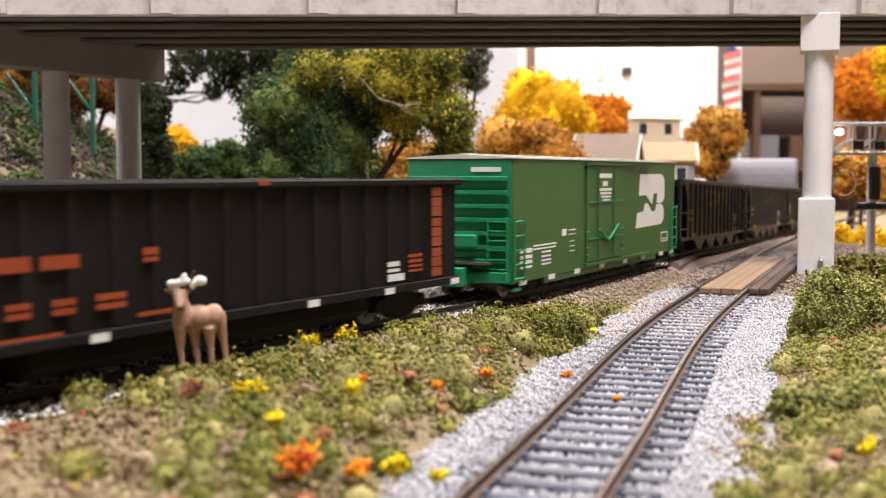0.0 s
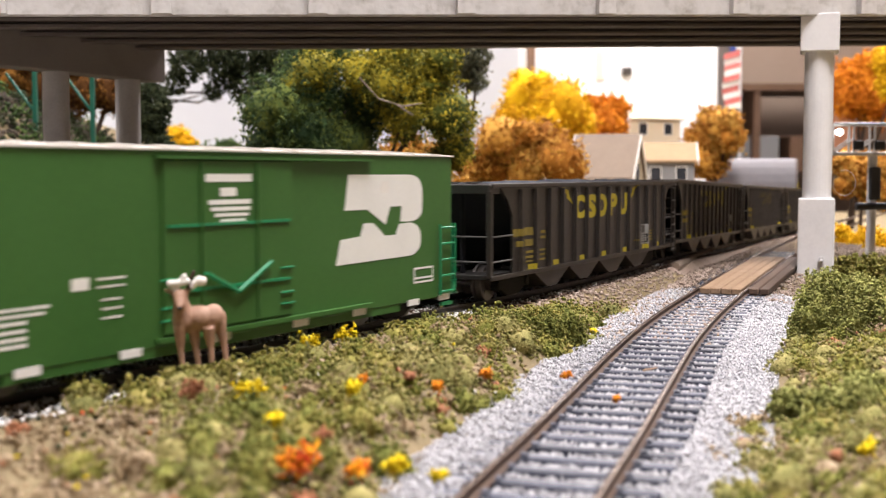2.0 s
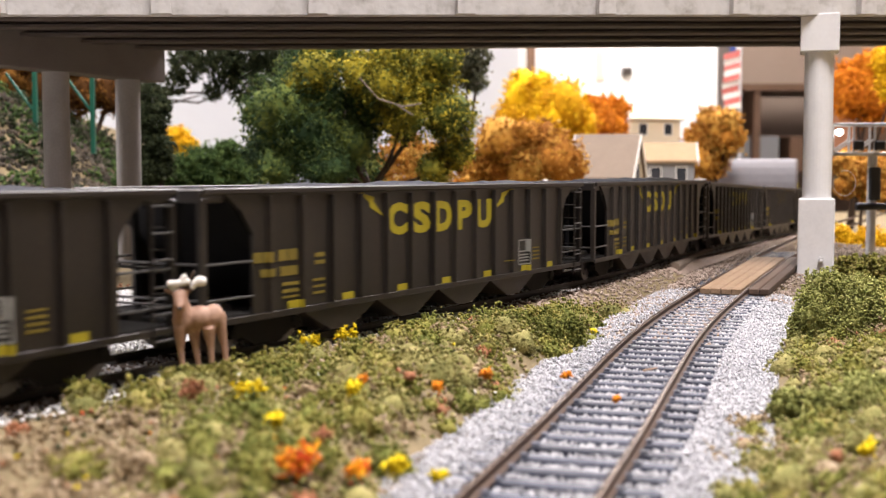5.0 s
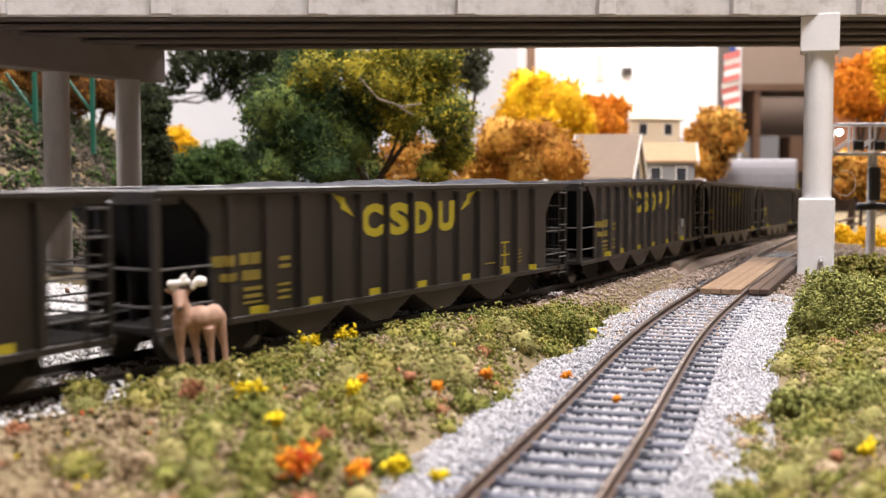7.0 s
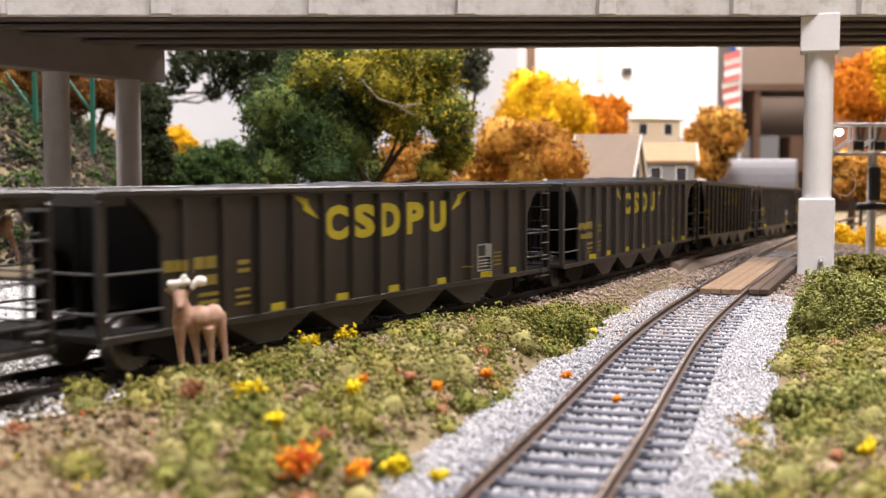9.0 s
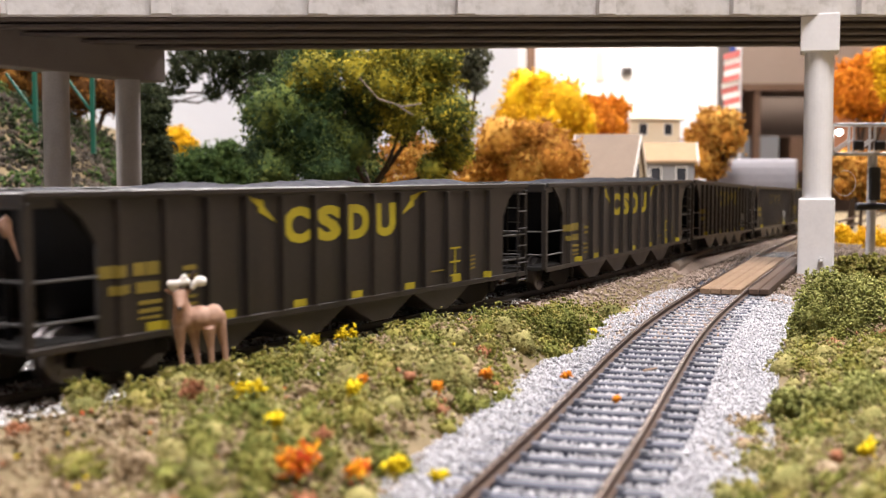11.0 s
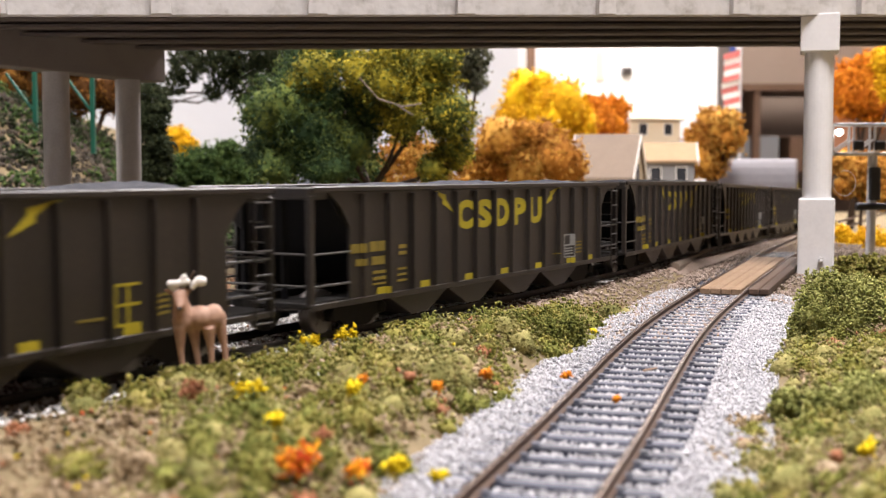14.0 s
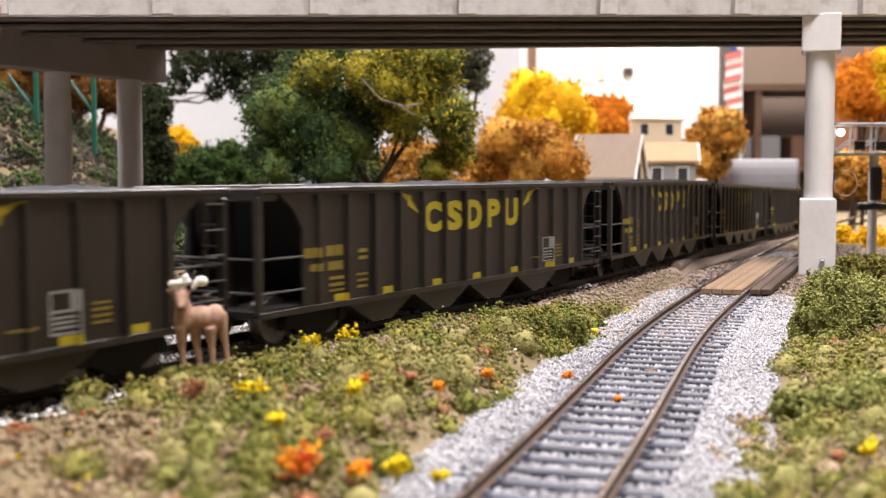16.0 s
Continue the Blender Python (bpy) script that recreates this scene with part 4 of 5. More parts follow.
    yd = -Wd - 0.00072
    marks(car, [[q] for q in ((-12.4, 2.0, 39.6, 41.2), (-8.0, -3.0, 36.6, 38.4), (-11.6, 1.6, 34.9, 35.9), (-11.0, 1.4, 33.6, 34.4), (-9.8, 0.8, 32.4, 33.1), (-8.0, -0.2, 31.3, 31.9))], yd, M_WHITE, "stencil", "white door stencil bars")
    marks(car, [[q] for q in ((-82.5, -73, 16.4, 17.8), (-72, -52, 18.0, 18.5), (-72, -53, 16.9, 17.4), (-82.5, -73, 14.6, 15.7), (-82.5, -73, 13.0, 14.1), (-82.5, -73, 11.6, 12.3),
                           (-65, -57, 15.6, 16.2), (-65, -57, 14.2, 14.8), (-65, -57, 12.9, 13.5), (-65, -57, 11.7, 12.3), (-47, -43, 20.3, 22.5),
                           (-41, -34, 21.8, 22.2), (-41, -34, 20.4, 20.7), (-40, -35, 18.0, 18.3), (-40, -35, 16.3, 16.6), (-40, -35, 14.6, 14.9))], y, M_WHITE, "stencil", "small white stencil bars")
    marks(car, [[q] for q in ((68.5, 78.5, 15.9, 16.4), (68.5, 78.5, 13.3, 13.8), (68.5, 78.5, 12.2, 12.7), (68.5, 69, 12.2, 16.4), (78, 78.5, 12.2, 16.4))], y, M_WHITE, "data_panel", "white outlined data panel")
    marks(car, [[(x, x + 5.5, 6.6, 8.2)] for x in (-84, -60, -36, -10.5, 16.5, 40, 65, 81)], -Wd - 0.0004, M_WHITE, "sill_mark", "white sill square")
    marks(car, [[(53, 56.5, 36.4, 39.4)]], y - 0.0001, M_TRIM, "placard", "small white placard")
    return car


def gondola():
    H, Wd, T, B = 0.0925, 0.0184, 0.0397, 0.0112
    car = thing("coal_gondola", "black bathtub coal gondola with orange markings", "gondola car")
    for sgn in (-1, 1):
        y = sgn * Wd
        sh = part("side_sheet", block(-H + 0.001, H - 0.001, min(y, y - sgn * 0.0008), max(y, y - sgn * 0.0008), B, T), M_GOND, car, "matt black side")
        for k in range(17):
            x = -H + 0.006 + (2 * H - 0.020) * k / 16
            bm = extrude(bmesh.new(), [(x - 0.0016, 0), (x + 0.0016, 0), (x + 0.001, sgn * 0.0008), (x - 0.001, sgn * 0.0008)], "z", B + 0.002, T - 0.0016)
            bmesh.ops.translate(bm, verts=bm.verts, vec=(0, y, 0))
            part("rib", bm, M_GOND, sh)
        part("top_chord", block(-H, H + 0.002, min(y, y + sgn * 0.0016), max(y, y + sgn * 0.0016), T - 0.0016, T + 0.0002, 0.0004), M_GOND, car)
        part("side_sill", block(-H, H, min(y, y + sgn * 0.0012), max(y, y + sgn * 0.0012), B - 0.0005, B + 0.0016, 0.0002), M_GOND, car)
        x = sgn * (H - 0.0008)
        part("end_sheet", block(x - 0.0005, x + 0.0005, -Wd, Wd, B, T), M_GOND, car)
        for k in range(4):
            yy = -0.012 + 0.008 * k
            part("end_post", block(x + sgn * 0.0005 - 0.0008, x + sgn * 0.0005 + 0.0008, yy - 0.0008, yy + 0.0008, B, T - 0.001), M_GOND, car)
    part("floor", block(-H + 0.002, H - 0.002, -Wd + 0.001, Wd - 0.001, 0.0108, 0.0118), M_UNDER, car)
    tub = [(-0.0150, B), (-0.0160, 0.0070), (-0.0120, 0.0042), (0.0120, 0.0042), (0.0160, 0.0070), (0.0150, B)]
    part("bathtub", extrude(bmesh.new(), tub, "x", -0.052, 0.052), M_UNDER, car, "black bathtub floor")
    trucks(car, (-0.0710, 0.0710))
    couplers(car, H, 0.012)
    y = -Wd - 0.00082
    bm = bmesh.new()
    for k in range(9):
        z0 = 13.6 + 2.7 * k
        solid(bm, 0.0783, 0.0832, y - 0.0001, y + 0.0008, z0 / 1000, (z0 + 2.35 + 0.2 * math.sin(k * 2.3)) / 1000)
    part("side_letters", bm, M_ORANGE, car, "upright column of orange bars")
    marks(car, [[(-63, -54.6, 24.6, 27.2)], [(-52.6, -44.0, 24.6, 27.0)], [(-28.4, -24.4, 25.8, 27.2), (-28.4, -24.4, 24.5, 25.4)],
                [(-60, -54.8, 18.2, 19.3), (-60, -54.8, 16.6, 17.7)], [(-50.2, -45, 18.1, 19.3), (-50.2, -45, 16.5, 17.6)], [(-40.2, -32.9, 18.2, 19.4), (-40.2, -32.9, 16.5, 17.6)],
                [(-30, -20, 14.2, 15.0)], [(66.4, 73.2, 19.4, 20.2), (66.4, 73.2, 18.0, 18.8), (66.4, 73.2, 16.8, 17.4), (66.4, 73.2, 15.6, 16.2)],
                [(-62, -48, 12.9, 13.5)]], y, M_ORANGE, "stencil", "orange stencil bars")
    marks(car, [[(5, 8.8, 38.7, 39.8)]], -Wd - 0.0016, M_ORANGE, "chord_mark", "orange chord square")
    marks(car, [[(x, x + 4.4, 10.7, 12.3)] for x in (-42, 22.6, 54.8, 88)], -Wd - 0.0012, M_WHITE, "sill_mark", "white sill square")
    marks(car, [[(56.6, 62, 17.6, 18.8), (56.6, 62, 16.2, 17.0), (56.6, 64.3, 13.8, 15.6)]], y, M_WHITE, "data_panel", "white data panel")
    return car


BOX, GON = boxcar(), gondola()
H5, H4 = hopper("CSDPU"), hopper("CSDU")
ORDER = "5545445555455"
HOPPERS = []
for k, which in enumerate(ORDER):
    src = H5 if which == "5" else H4
    HOPPERS.append(src if src not in HOPPERS else copy_thing(src, Matrix()))
# ---- scenery: trees and bushes; clumps as (x, y, z, radius) in millimetres ----
BIG_GREEN = [(-96, 692, 79, 22.5), (-107, 701, 57, 15.7), (-81, 696, 64, 22.5), (-76, 703, 89, 19.8), (-57, 703, 61, 19.8), (-97, 690, 44, 15.7), (-69, 689, 44, 16.4), (-45, 709, 83, 18.8), (-113, 697, 78, 10.2)]
# Upper and right clumps take the leaf colour with light painted in.
BIG_LIT_YELLOW = [(-31, 683, 94, 18.5), (-10, 704, 94, 20.2), (4, 689, 75, 16.2), (7, 696, 56, 12.8), (-48, 689, 100, 15.1), (-23, 693, 75, 16.8), (-28, 683, 109, 15.1), (-1, 692, 109, 12.8), (-5, 696, 44, 11.4), (-75, 690, 102, 13.5), (-87, 693, 94, 8.4)]
BIG_DARK = [(-60, 767, 77, 20.4), (-90, 762, 114, 18.5), (-71, 755, 119, 16.7), (-31, 745, 128, 22.2), (-53, 768, 44, 14.8)]
TOP_DARK = [(-215, 979, 132, 15.3), (-184, 985, 130, 16.3), (-194, 985, 111, 8.6), (-168, 984, 116, 14.3), (-147, 991, 125, 19.1), (-225, 979, 116, 9.6), (-135, 990, 144, 23.9), (-172, 979, 142, 19.1), (-206, 992, 149, 19.1)]
RIGHT_DARK = [(20, 928, 124, 15.3), (7, 910, 135, 18.0), (29, 915, 133, 9.0), (27, 917, 113, 8.1)]
FIR = [(-202, 807, 94, 10.9), (-200, 799, 79, 11.7), (-203, 802, 63, 13.3), (-194, 797, 59, 10.1), (-197, 800, 47, 11.7), (-206, 798, 44, 13.3), (-192, 799, 87, 6.2), (-211, 801, 79, 11.7)]
BUSHROW = [(-200, 852, 42, 14.1), (-179, 858, 47, 14.9), (-159, 854, 50, 14.9), (-144, 858, 42, 14.1), (-216, 856, 37, 11.6), (-188, 860, 36, 14.9), (-165, 854, 37, 14.9), (-155, 847, 60, 5.8), (-229, 856, 37, 12.4)]
GOLD_LEFT = [(-265, 1159, 73, 14.6), (-254, 1156, 66, 11.2), (-276, 1151, 66, 10.1)]
GOLD = [(92, 1308, 131, 26.6), (127, 1287, 115, 33.0), (85, 1312, 105, 26.6), (150, 1302, 97, 22.8), (110, 1295, 141, 15.2), (111, 1283, 99, 28.5), (70, 1308, 99, 15.9)]
AMBER = [(198, 1416, 114, 23.2), (186, 1387, 95, 23.2), (213, 1406, 119, 13.7), (174, 1398, 121, 15.0), (205, 1392, 97, 17.1)]
RUSSET = [(48, 994, 69, 21.5), (40, 1008, 49, 20.5), (86, 1011, 69, 20.5), (101, 986, 52, 21.5), (71, 1004, 49, 22.4), (68, 993, 76, 11.7), (28, 1004, 44, 11.7), (110, 997, 45, 13.7)]
BROWN = [(292, 1261, 93, 20.7), (277, 1262, 76, 18.3), (307, 1250, 79, 18.3), (291, 1264, 55, 20.7), (307, 1246, 97, 13.4), (275, 1241, 52, 14.6)]
ORANGE_R = [(463, 1304, 140, 29.2), (452, 1285, 122, 22.8), (484, 1289, 118, 26.6), (444, 1298, 143, 15.2), (476, 1303, 159, 19.0)]
GOLD_R = [(452, 1193, 155, 14.0), (460, 1189, 132, 17.6)]
ORANGE_LOW = [(351, 1007, 50, 12.7), (363, 996, 40, 16.6), (378, 1009, 45, 14.6), (349, 1005, 30, 9.8), (373, 997, 25, 14.6)]
ORANGE_FLOOR = [(280, 800, -7, 8.6), (296, 800, -5, 9.4), (309, 802, -11, 9.4), (288, 801, -11, 7.0), (276, 800, 1, 4.7)]
LEFT_BROWN = [(-365, 1003, 132, 19.5), (-341, 1010, 136, 16.6), (-377, 1000, 112, 14.6), (-331, 999, 117, 12.7), (-312, 1004, 117, 11.7), (-290, 995, 112, 13.7), (-275, 996, 127, 14.6)]


def clump_points(clumps, n, rng, rough=0.35, shell=0.55):
    """Random places in the outer shell of uneven clumps, in metres."""
    c = np.array(clumps, float) / 1000
    w = c[:, 3] ** 2
    i = rng.choice(len(c), n, p=w / w.sum())
    v = rng.normal(size=(n, 3))
    v /= np.linalg.norm(v, axis=1)[:, None]
    wob = 1 + rough * (np.sin(v[:, 0] * 7 + i * 2.1) * np.sin(v[:, 1] * 8 + i) * np.sin(v[:, 2] * 7 + i * 1.3)) + rough * 0.5 * np.sin(v[:, 0] * 17 + i) * np.sin(v[:, 2] * 19 + 2 * i)
    r = c[i, 3] * wob * (shell + (1 - shell) * rng.random(n) ** 0.5) * rng.uniform(0.9, 1.08, n)
    return c[i, :3] + v * r[:, None]


def tree(name, label, category, base, sets, limbs=True, group="", fork=None, dense=0.0):
    """sets: (clumps, material, number of leaves, leaf size in metres); base: foot of the trunk."""
    rg = np.random.default_rng(abs(int(base[0] * 7919 + base[1] * 104729)) % 100000)
    t = thing(name, label, category, group)
    allc = [c for s in sets for c in s[0]]
    mid = np.mean([c[:3] for c in allc], 0) / 1000
    top = max(c[2] for c in allc) / 1000
    r0 = 0.022 * (top - base[2]) + 0.0006
    bm = bmesh.new()
    fork = Vector(fork) if fork else Vector((base[0] * 0.5 + mid[0] * 0.5, base[1] * 0.5 + mid[1] * 0.5, base[2] + 0.45 * (mid[2] - base[2])))
    rod(bm, base, fork, r0, 8, r0 * 0.75)
    part("trunk", bm, M_BARK, t, "dark bark trunk")
    if limbs:
        for c in allc[::2]:
            bm = bmesh.new()
            e = Vector((c[0], c[1], c[2])) / 1000
            m = fork.lerp(e, 0.55) + Vector((0, 0, -0.12 * (e - fork).length))
            rod(bm, fork, m, r0 * 0.5, 6, r0 * 0.35)
            rod(bm, m, e, r0 * 0.35, 6, r0 * 0.12)
            part("limb", bm, M_BARK, t)
    for clumps, mat, n, size in sets:
        pts = clump_points(clumps, n, rg)
        ob = new("crown", crumbs("crown", pts, size, mat, rg, "leaf"))
        ob.parent = t
        if dense:
            ob = new("crown_core", cores("crown_core", clumps, dense, mat, rg))
            ob.parent = t
    return t


def foot(x, y):
    return (x, y, float(land(np.array([x]), np.array([y]))[0]) - 0.002)


tree("broadleaf_tree", "large green model tree behind the main line, lit top painted yellow-green", "tree", foot(-0.035, 0.72),
     [(BIG_GREEN, M_TREE, 17000, 0.0012), (BIG_LIT_YELLOW, M_TREE_LIT, 18000, 0.0012), (BIG_DARK, M_TREE, 7000, 0.0015)], dense=0.70)
snag = thing("bare_branch", "pale bare branch caught in the large tree", "branch")
bm = bmesh.new()
for a, b in (((-0.047, 0.655, 0.095), (-0.036, 0.655, 0.083)), ((-0.036, 0.655, 0.083), (-0.022, 0.655, 0.079)), ((-0.022, 0.655, 0.079), (-0.012, 0.66, 0.081)), ((-0.026, 0.655, 0.080), (-0.017, 0.655, 0.074))):
    rod(bm, a, b, 0.0006, 7, 0.0004)
part("twig", bm, M_SNAG, snag)
tree("shade_tree", "tall dark tree with hanging twigs over the hillside", "tree", foot(-0.30, 1.0), [(TOP_DARK, M_FIR, 10000, 0.0019)], fork=(-0.285, 1.0, 0.11))
tree("shade_tree", "dark grey-green tree behind the large tree", "tree", foot(0.02, 0.94), [(RIGHT_DARK + [(-20, 930, 135, 20), (5, 925, 128, 18)], M_DUSTY, 9000, 0.0016)])
tree("fir_tree", "dark green fir beside the bridge pier", "tree", foot(-0.195, 0.82), [(FIR, M_FIR, 9000, 0.0016)], False)
tree("golden_tree", "small bright golden autumn tree", "tree", foot(-0.26, 1.15), [(GOLD_LEFT, M_GOLD, 3500, 0.0020)], dense=0.80)
tree("golden_tree", "bright golden yellow autumn tree", "tree", foot(0.11, 1.31), [(GOLD, M_GOLD, 6500, 0.0026)], dense=0.80)
tree("orange_tree", "deep orange autumn tree behind the houses", "tree", foot(0.195, 1.41), [(AMBER, M_AMBER, 5500, 0.0026)], dense=0.80)
tree("russet_tree", "low russet-brown autumn tree with dense crown", "tree", foot(0.075, 1.01), [(RUSSET, M_BROWN, 9000, 0.0018)], dense=0.80)
tree("russet_tree", "russet-brown autumn tree beside the houses", "tree", foot(0.29, 1.26), [(BROWN, M_BROWN, 6000, 0.0024)], dense=0.80)
tree("orange_tree", "orange autumn tree behind the signal", "tree", foot(0.46, 1.31), [(ORANGE_R, M_AMBER, 6000, 0.0026), (GOLD_R, M_GOLD, 2500, 0.0026)], dense=0.80)
tree("orange_bush", "orange and brown autumn bushes behind the signal mast", "bush", foot(0.36, 1.0), [(ORANGE_LOW, M_BROWN, 7000, 0.0020)], dense=0.80)
tree("tan_thicket", "tan autumn thicket under the large tree", "bush", foot(-0.04, 0.92), [([(-38, 900, 44, 20), (-14, 910, 50, 18), (-55, 905, 42, 16), (5, 905, 42, 16), (-30, 915, 62, 14)], M_BROWN, 7000, 0.0018)], False)
tree("rust_thicket", "dark rust-brown thicket on top of the hillside", "bush", foot(-0.32, 0.93), [([(-340, 920, 112, 22), (-312, 925, 106, 20), (-285, 920, 104, 18), (-262, 925, 103, 16), (-330, 930, 135, 22), (-295, 930, 130, 20), (-375, 930, 120, 26)], M_RUST, 9000, 0.0019)], False, dense=0.8)
tree("rust_tree", "rust-brown thicket on the hillside", "tree", foot(-0.34, 1.0), [(LEFT_BROWN + [(-420, 1000, 130, 40), (-470, 1010, 150, 50), (-380, 1010, 150, 30), (-330, 1005, 140, 28)], M_BROWN, 10000, 0.0022)])


def bush(name, label, clumps, mat, n, size):
    rg = np.random.default_rng(n)
    b = thing(name, label, "bush")
    area = sum(c[3] ** 2 for c in clumps)
    for c in clumps:
        m = max(40, int(n * c[3] ** 2 / area))
        ob = new("foliage", crumbs("foliage", clump_points([c], m, rg, 0.45, 0.6), size, mat, rg, "leaf"))
        ob.parent = b
        ob = new("foliage_core", cores("foliage_core", [c], 0.72, mat, rg, 0.12))
        ob.parent = b
    return b


bush("hedge_bush", "mid-green hedge of foam bushes at the foot of the hill", BUSHROW, M_MIDBUSH, 16000, 0.0015)
bush("golden_bush", "golden orange ground foliage beside the signal", ORANGE_FLOOR, M_GOLD, 7000, 0.0013)
bush("olive_bush", "olive green foam bush at the foot of the bridge pier", [(98, 300, 4, 6.5), (106, 302, 5, 7), (101, 304, 10, 6.0), (110, 306, 9, 5.5), (97, 303, 3, 5), (115, 303, 3, 6), (104, 298, 2, 6)], M_SHRUB, 15000, 0.00060)
bush("olive_bush", "low olive foam bush beside the ballast", [(66, 197, 0.5, 3.6), (72, 200, 0.5, 4.2), (62, 206, -0.5, 3.0), (77, 209, 1, 4)], M_SHRUB, 9000, 0.00058)
bush("brown_bush", "brown-green bush beyond the bridge pier", [(178, 507, -3, 7.5), (190, 510, -3, 8), (204, 515, -4, 8), (183, 510, -6, 8)], M_TURF, 5000, 0.0014)
bush("olive_bush", "bushy green mound between the tracks", [(25, 284, 0.5, 5), (31, 290, 0.5, 5), (19, 292, 0.5, 5)], M_BUSH, 8000, 0.00055)
bush("olive_bush", "low olive foam tufts round the deer", [(-47.5, 209.0, 4.6, 1.7), (-44.8, 208.6, 4.5, 1.8), (-42.4, 209.6, 4.8, 1.7), (-39.9, 211.0, 5.0, 1.8), (-49.8, 210.5, 4.3, 1.5)], M_TURF, 2600, 0.00045)
bush("brown_bush", "small brown-green tuft beside the main line", [(-66, 207, 2, 2.4), (-63, 208, 2, 2)], M_TURF, 500, 0.0006)

# hillside rubble and shrubs
rng = np.random.default_rng(11)
n = 18000
xy = np.stack([rng.uniform(-0.50, -0.10, n), rng.uniform(0.56, 1.12, n)], 1)
p3 = np.concatenate([xy, (land(xy[:, 0], xy[:, 1]) + 0.0005)[:, None]], 1)
tagged(new("hill_rubble", crumbs("hill_rubble", p3, 0.0026, M_ROCK, rng)), "brown and grey rubble on the hillside", "rubble", "", "stuff")
cl = []
for k in range(520):
    x, y = rng.uniform(-0.46, -0.12), rng.uniform(0.58, 1.06)
    cl.append((x * 1000, y * 1000, float(land(np.array([x]), np.array([y]))[0]) * 1000 + 2, rng.uniform(4, 10)))
half = len(cl) // 2
for sel, mat, lab in ((cl[:half], M_MIDBUSH, "green shrubs scattered over the hillside"), (cl[half:], M_FIR, "dark shrubs scattered over the hillside")):
    tagged(new("hill_shrubs", crumbs("hill_shrubs", clump_points(sel, 9000, rng, 0.3, 0.4), 0.0015, mat, rng)), lab, "shrubs", "", "stuff")

# ---- ground cover of foam between and beside the tracks ----
def clear_of_tracks(x, y):
    d2 = siding_across(x, y)
    i = np.argmin((x[:, None] - MAIN_PTS[:, 0]) ** 2 + (y[:, None] - MAIN_PTS[:, 1]) ** 2, axis=1)
    c = MAIN_PTS[i]
    hd = np.array([main_heading(s) for s in c[:, 3]])
    d1 = (x - c[:, 0]) * np.cos(hd) - (y - c[:, 1]) * np.sin(hd)
    wob = 0.003 * np.sin(y * 90) + 0.002 * np.sin(y * 230 + 1)
    left = (d2 < -0.0225 + wob) & (d1 > 0.0285) & (y < 0.372 + 0.3 * (x - 0.04))
    right = (d2 > 0.0215 + 0.0100 * smooth(0.195, 0.225, y) + 0.6 * wob) & (y < 0.44)
    return left | right


def scatter(n, box=(-0.16, 0.19, 0.085, 0.44)):
    x, y = rng.uniform(box[0], box[1], n), rng.uniform(box[2], box[3], n)
    k = clear_of_tracks(x, y)
    return x[k], y[k]


def dry(x, y):
    """How bare and tan the ground is: most of all in the two near corners."""
    return smooth(-0.030, -0.044, x + 0.25 * (y - 0.14)) * smooth(0.205, 0.175, y) + 0.5 * smooth(0.035, 0.045, x) * smooth(0.205, 0.185, y)


x, y = scatter(76000)
z = land(x, y) + rng.uniform(-0.0002, 0.0013, len(x))
p3 = np.stack([x, y, z], 1)
bare = rng.random(len(x)) < 0.22 + 0.78 * dry(x, y)
tagged(new("dry_turf", crumbs("dry_turf", p3[bare], 0.00058, M_TURF2, rng)), "tan and straw coloured foam turf", "turf", "", "stuff")
tagged(new("green_turf", crumbs("green_turf", p3[~bare], 0.00058, M_SAGE, rng)), "yellow-green foam turf on the ground", "turf", "", "stuff")
kinds = [[], [], [], [], []]
x, y = scatter(5200)
big = rng.random(len(x)) < 0.05
for a, b, wide in zip(x, y, big):
    if rng.random() < 0.93 * float(dry(a, b)):
        continue
    r = rng.uniform(0.0013, 0.0042) * (1.0 + 0.25 * smooth(0.2, 0.4, b))
    zz = float(land(np.array([a]), np.array([b]))[0])
    patch = 0.5 + 0.5 * math.sin(a * 150 + 2 * math.sin(b * 90)) * math.sin(b * 120 + 1.7 * math.sin(a * 70))
    w = np.array([0.30, 0.10 + 0.3 * patch, 0.28, 0.30 * (1 - patch) + 0.06, 0.05])
    w[2:4] *= 1 + smooth(0.035, 0.06, a)
    pick = int(rng.choice(5, p=w / w.sum()))
    r *= 0.55 if pick == 4 else 0.8 if pick == 3 else 1.0
    r = rng.uniform(0.0038, 0.0056) if wide and pick < 3 else r
    kinds[pick].append((a * 1000, b * 1000, zz * 1000 + r * 250, r * 1000))
for cl, mat, lab, n in zip(kinds, (M_TURF, M_BUSH, M_SAGE, M_TURF2, M_REDFOAM), ("mottled green foam turf in clumps", "olive green foam clumps", "pale sage foam clumps", "straw coloured foam clumps", "rust-brown foam clumps"), (56000, 48000, 52000, 24000, 3000)):
    tagged(new("foam_turf", crumbs("foam_turf", clump_points(cl, n, rng, 0.4, 0.72), 0.00045, mat, rng)), lab, "turf", "", "stuff")
    tagged(new("foam_lumps", cores("foam_lumps", cl, 0.74, mat, rng, 0.12)), lab, "turf", "", "stuff")
# loose specks of other colours
for mat, n, lab in ((M_YFLOWER, 130, "specks of yellow foam"), (M_OFLOWER, 90, "specks of orange foam"), (M_REDFOAM, 900, "specks of rust-brown foam"), (M_FIR, 900, "specks of dark green foam"), (M_TRIM, 110, "white specks in the turf")):
    x, y = scatter(n)
    p3 = np.stack([x, y, land(x, y) + 0.0019], 1)
    tagged(new("foam_specks", crumbs("foam_specks", p3, 0.00048, mat, rng)), lab, "turf", "", "stuff")
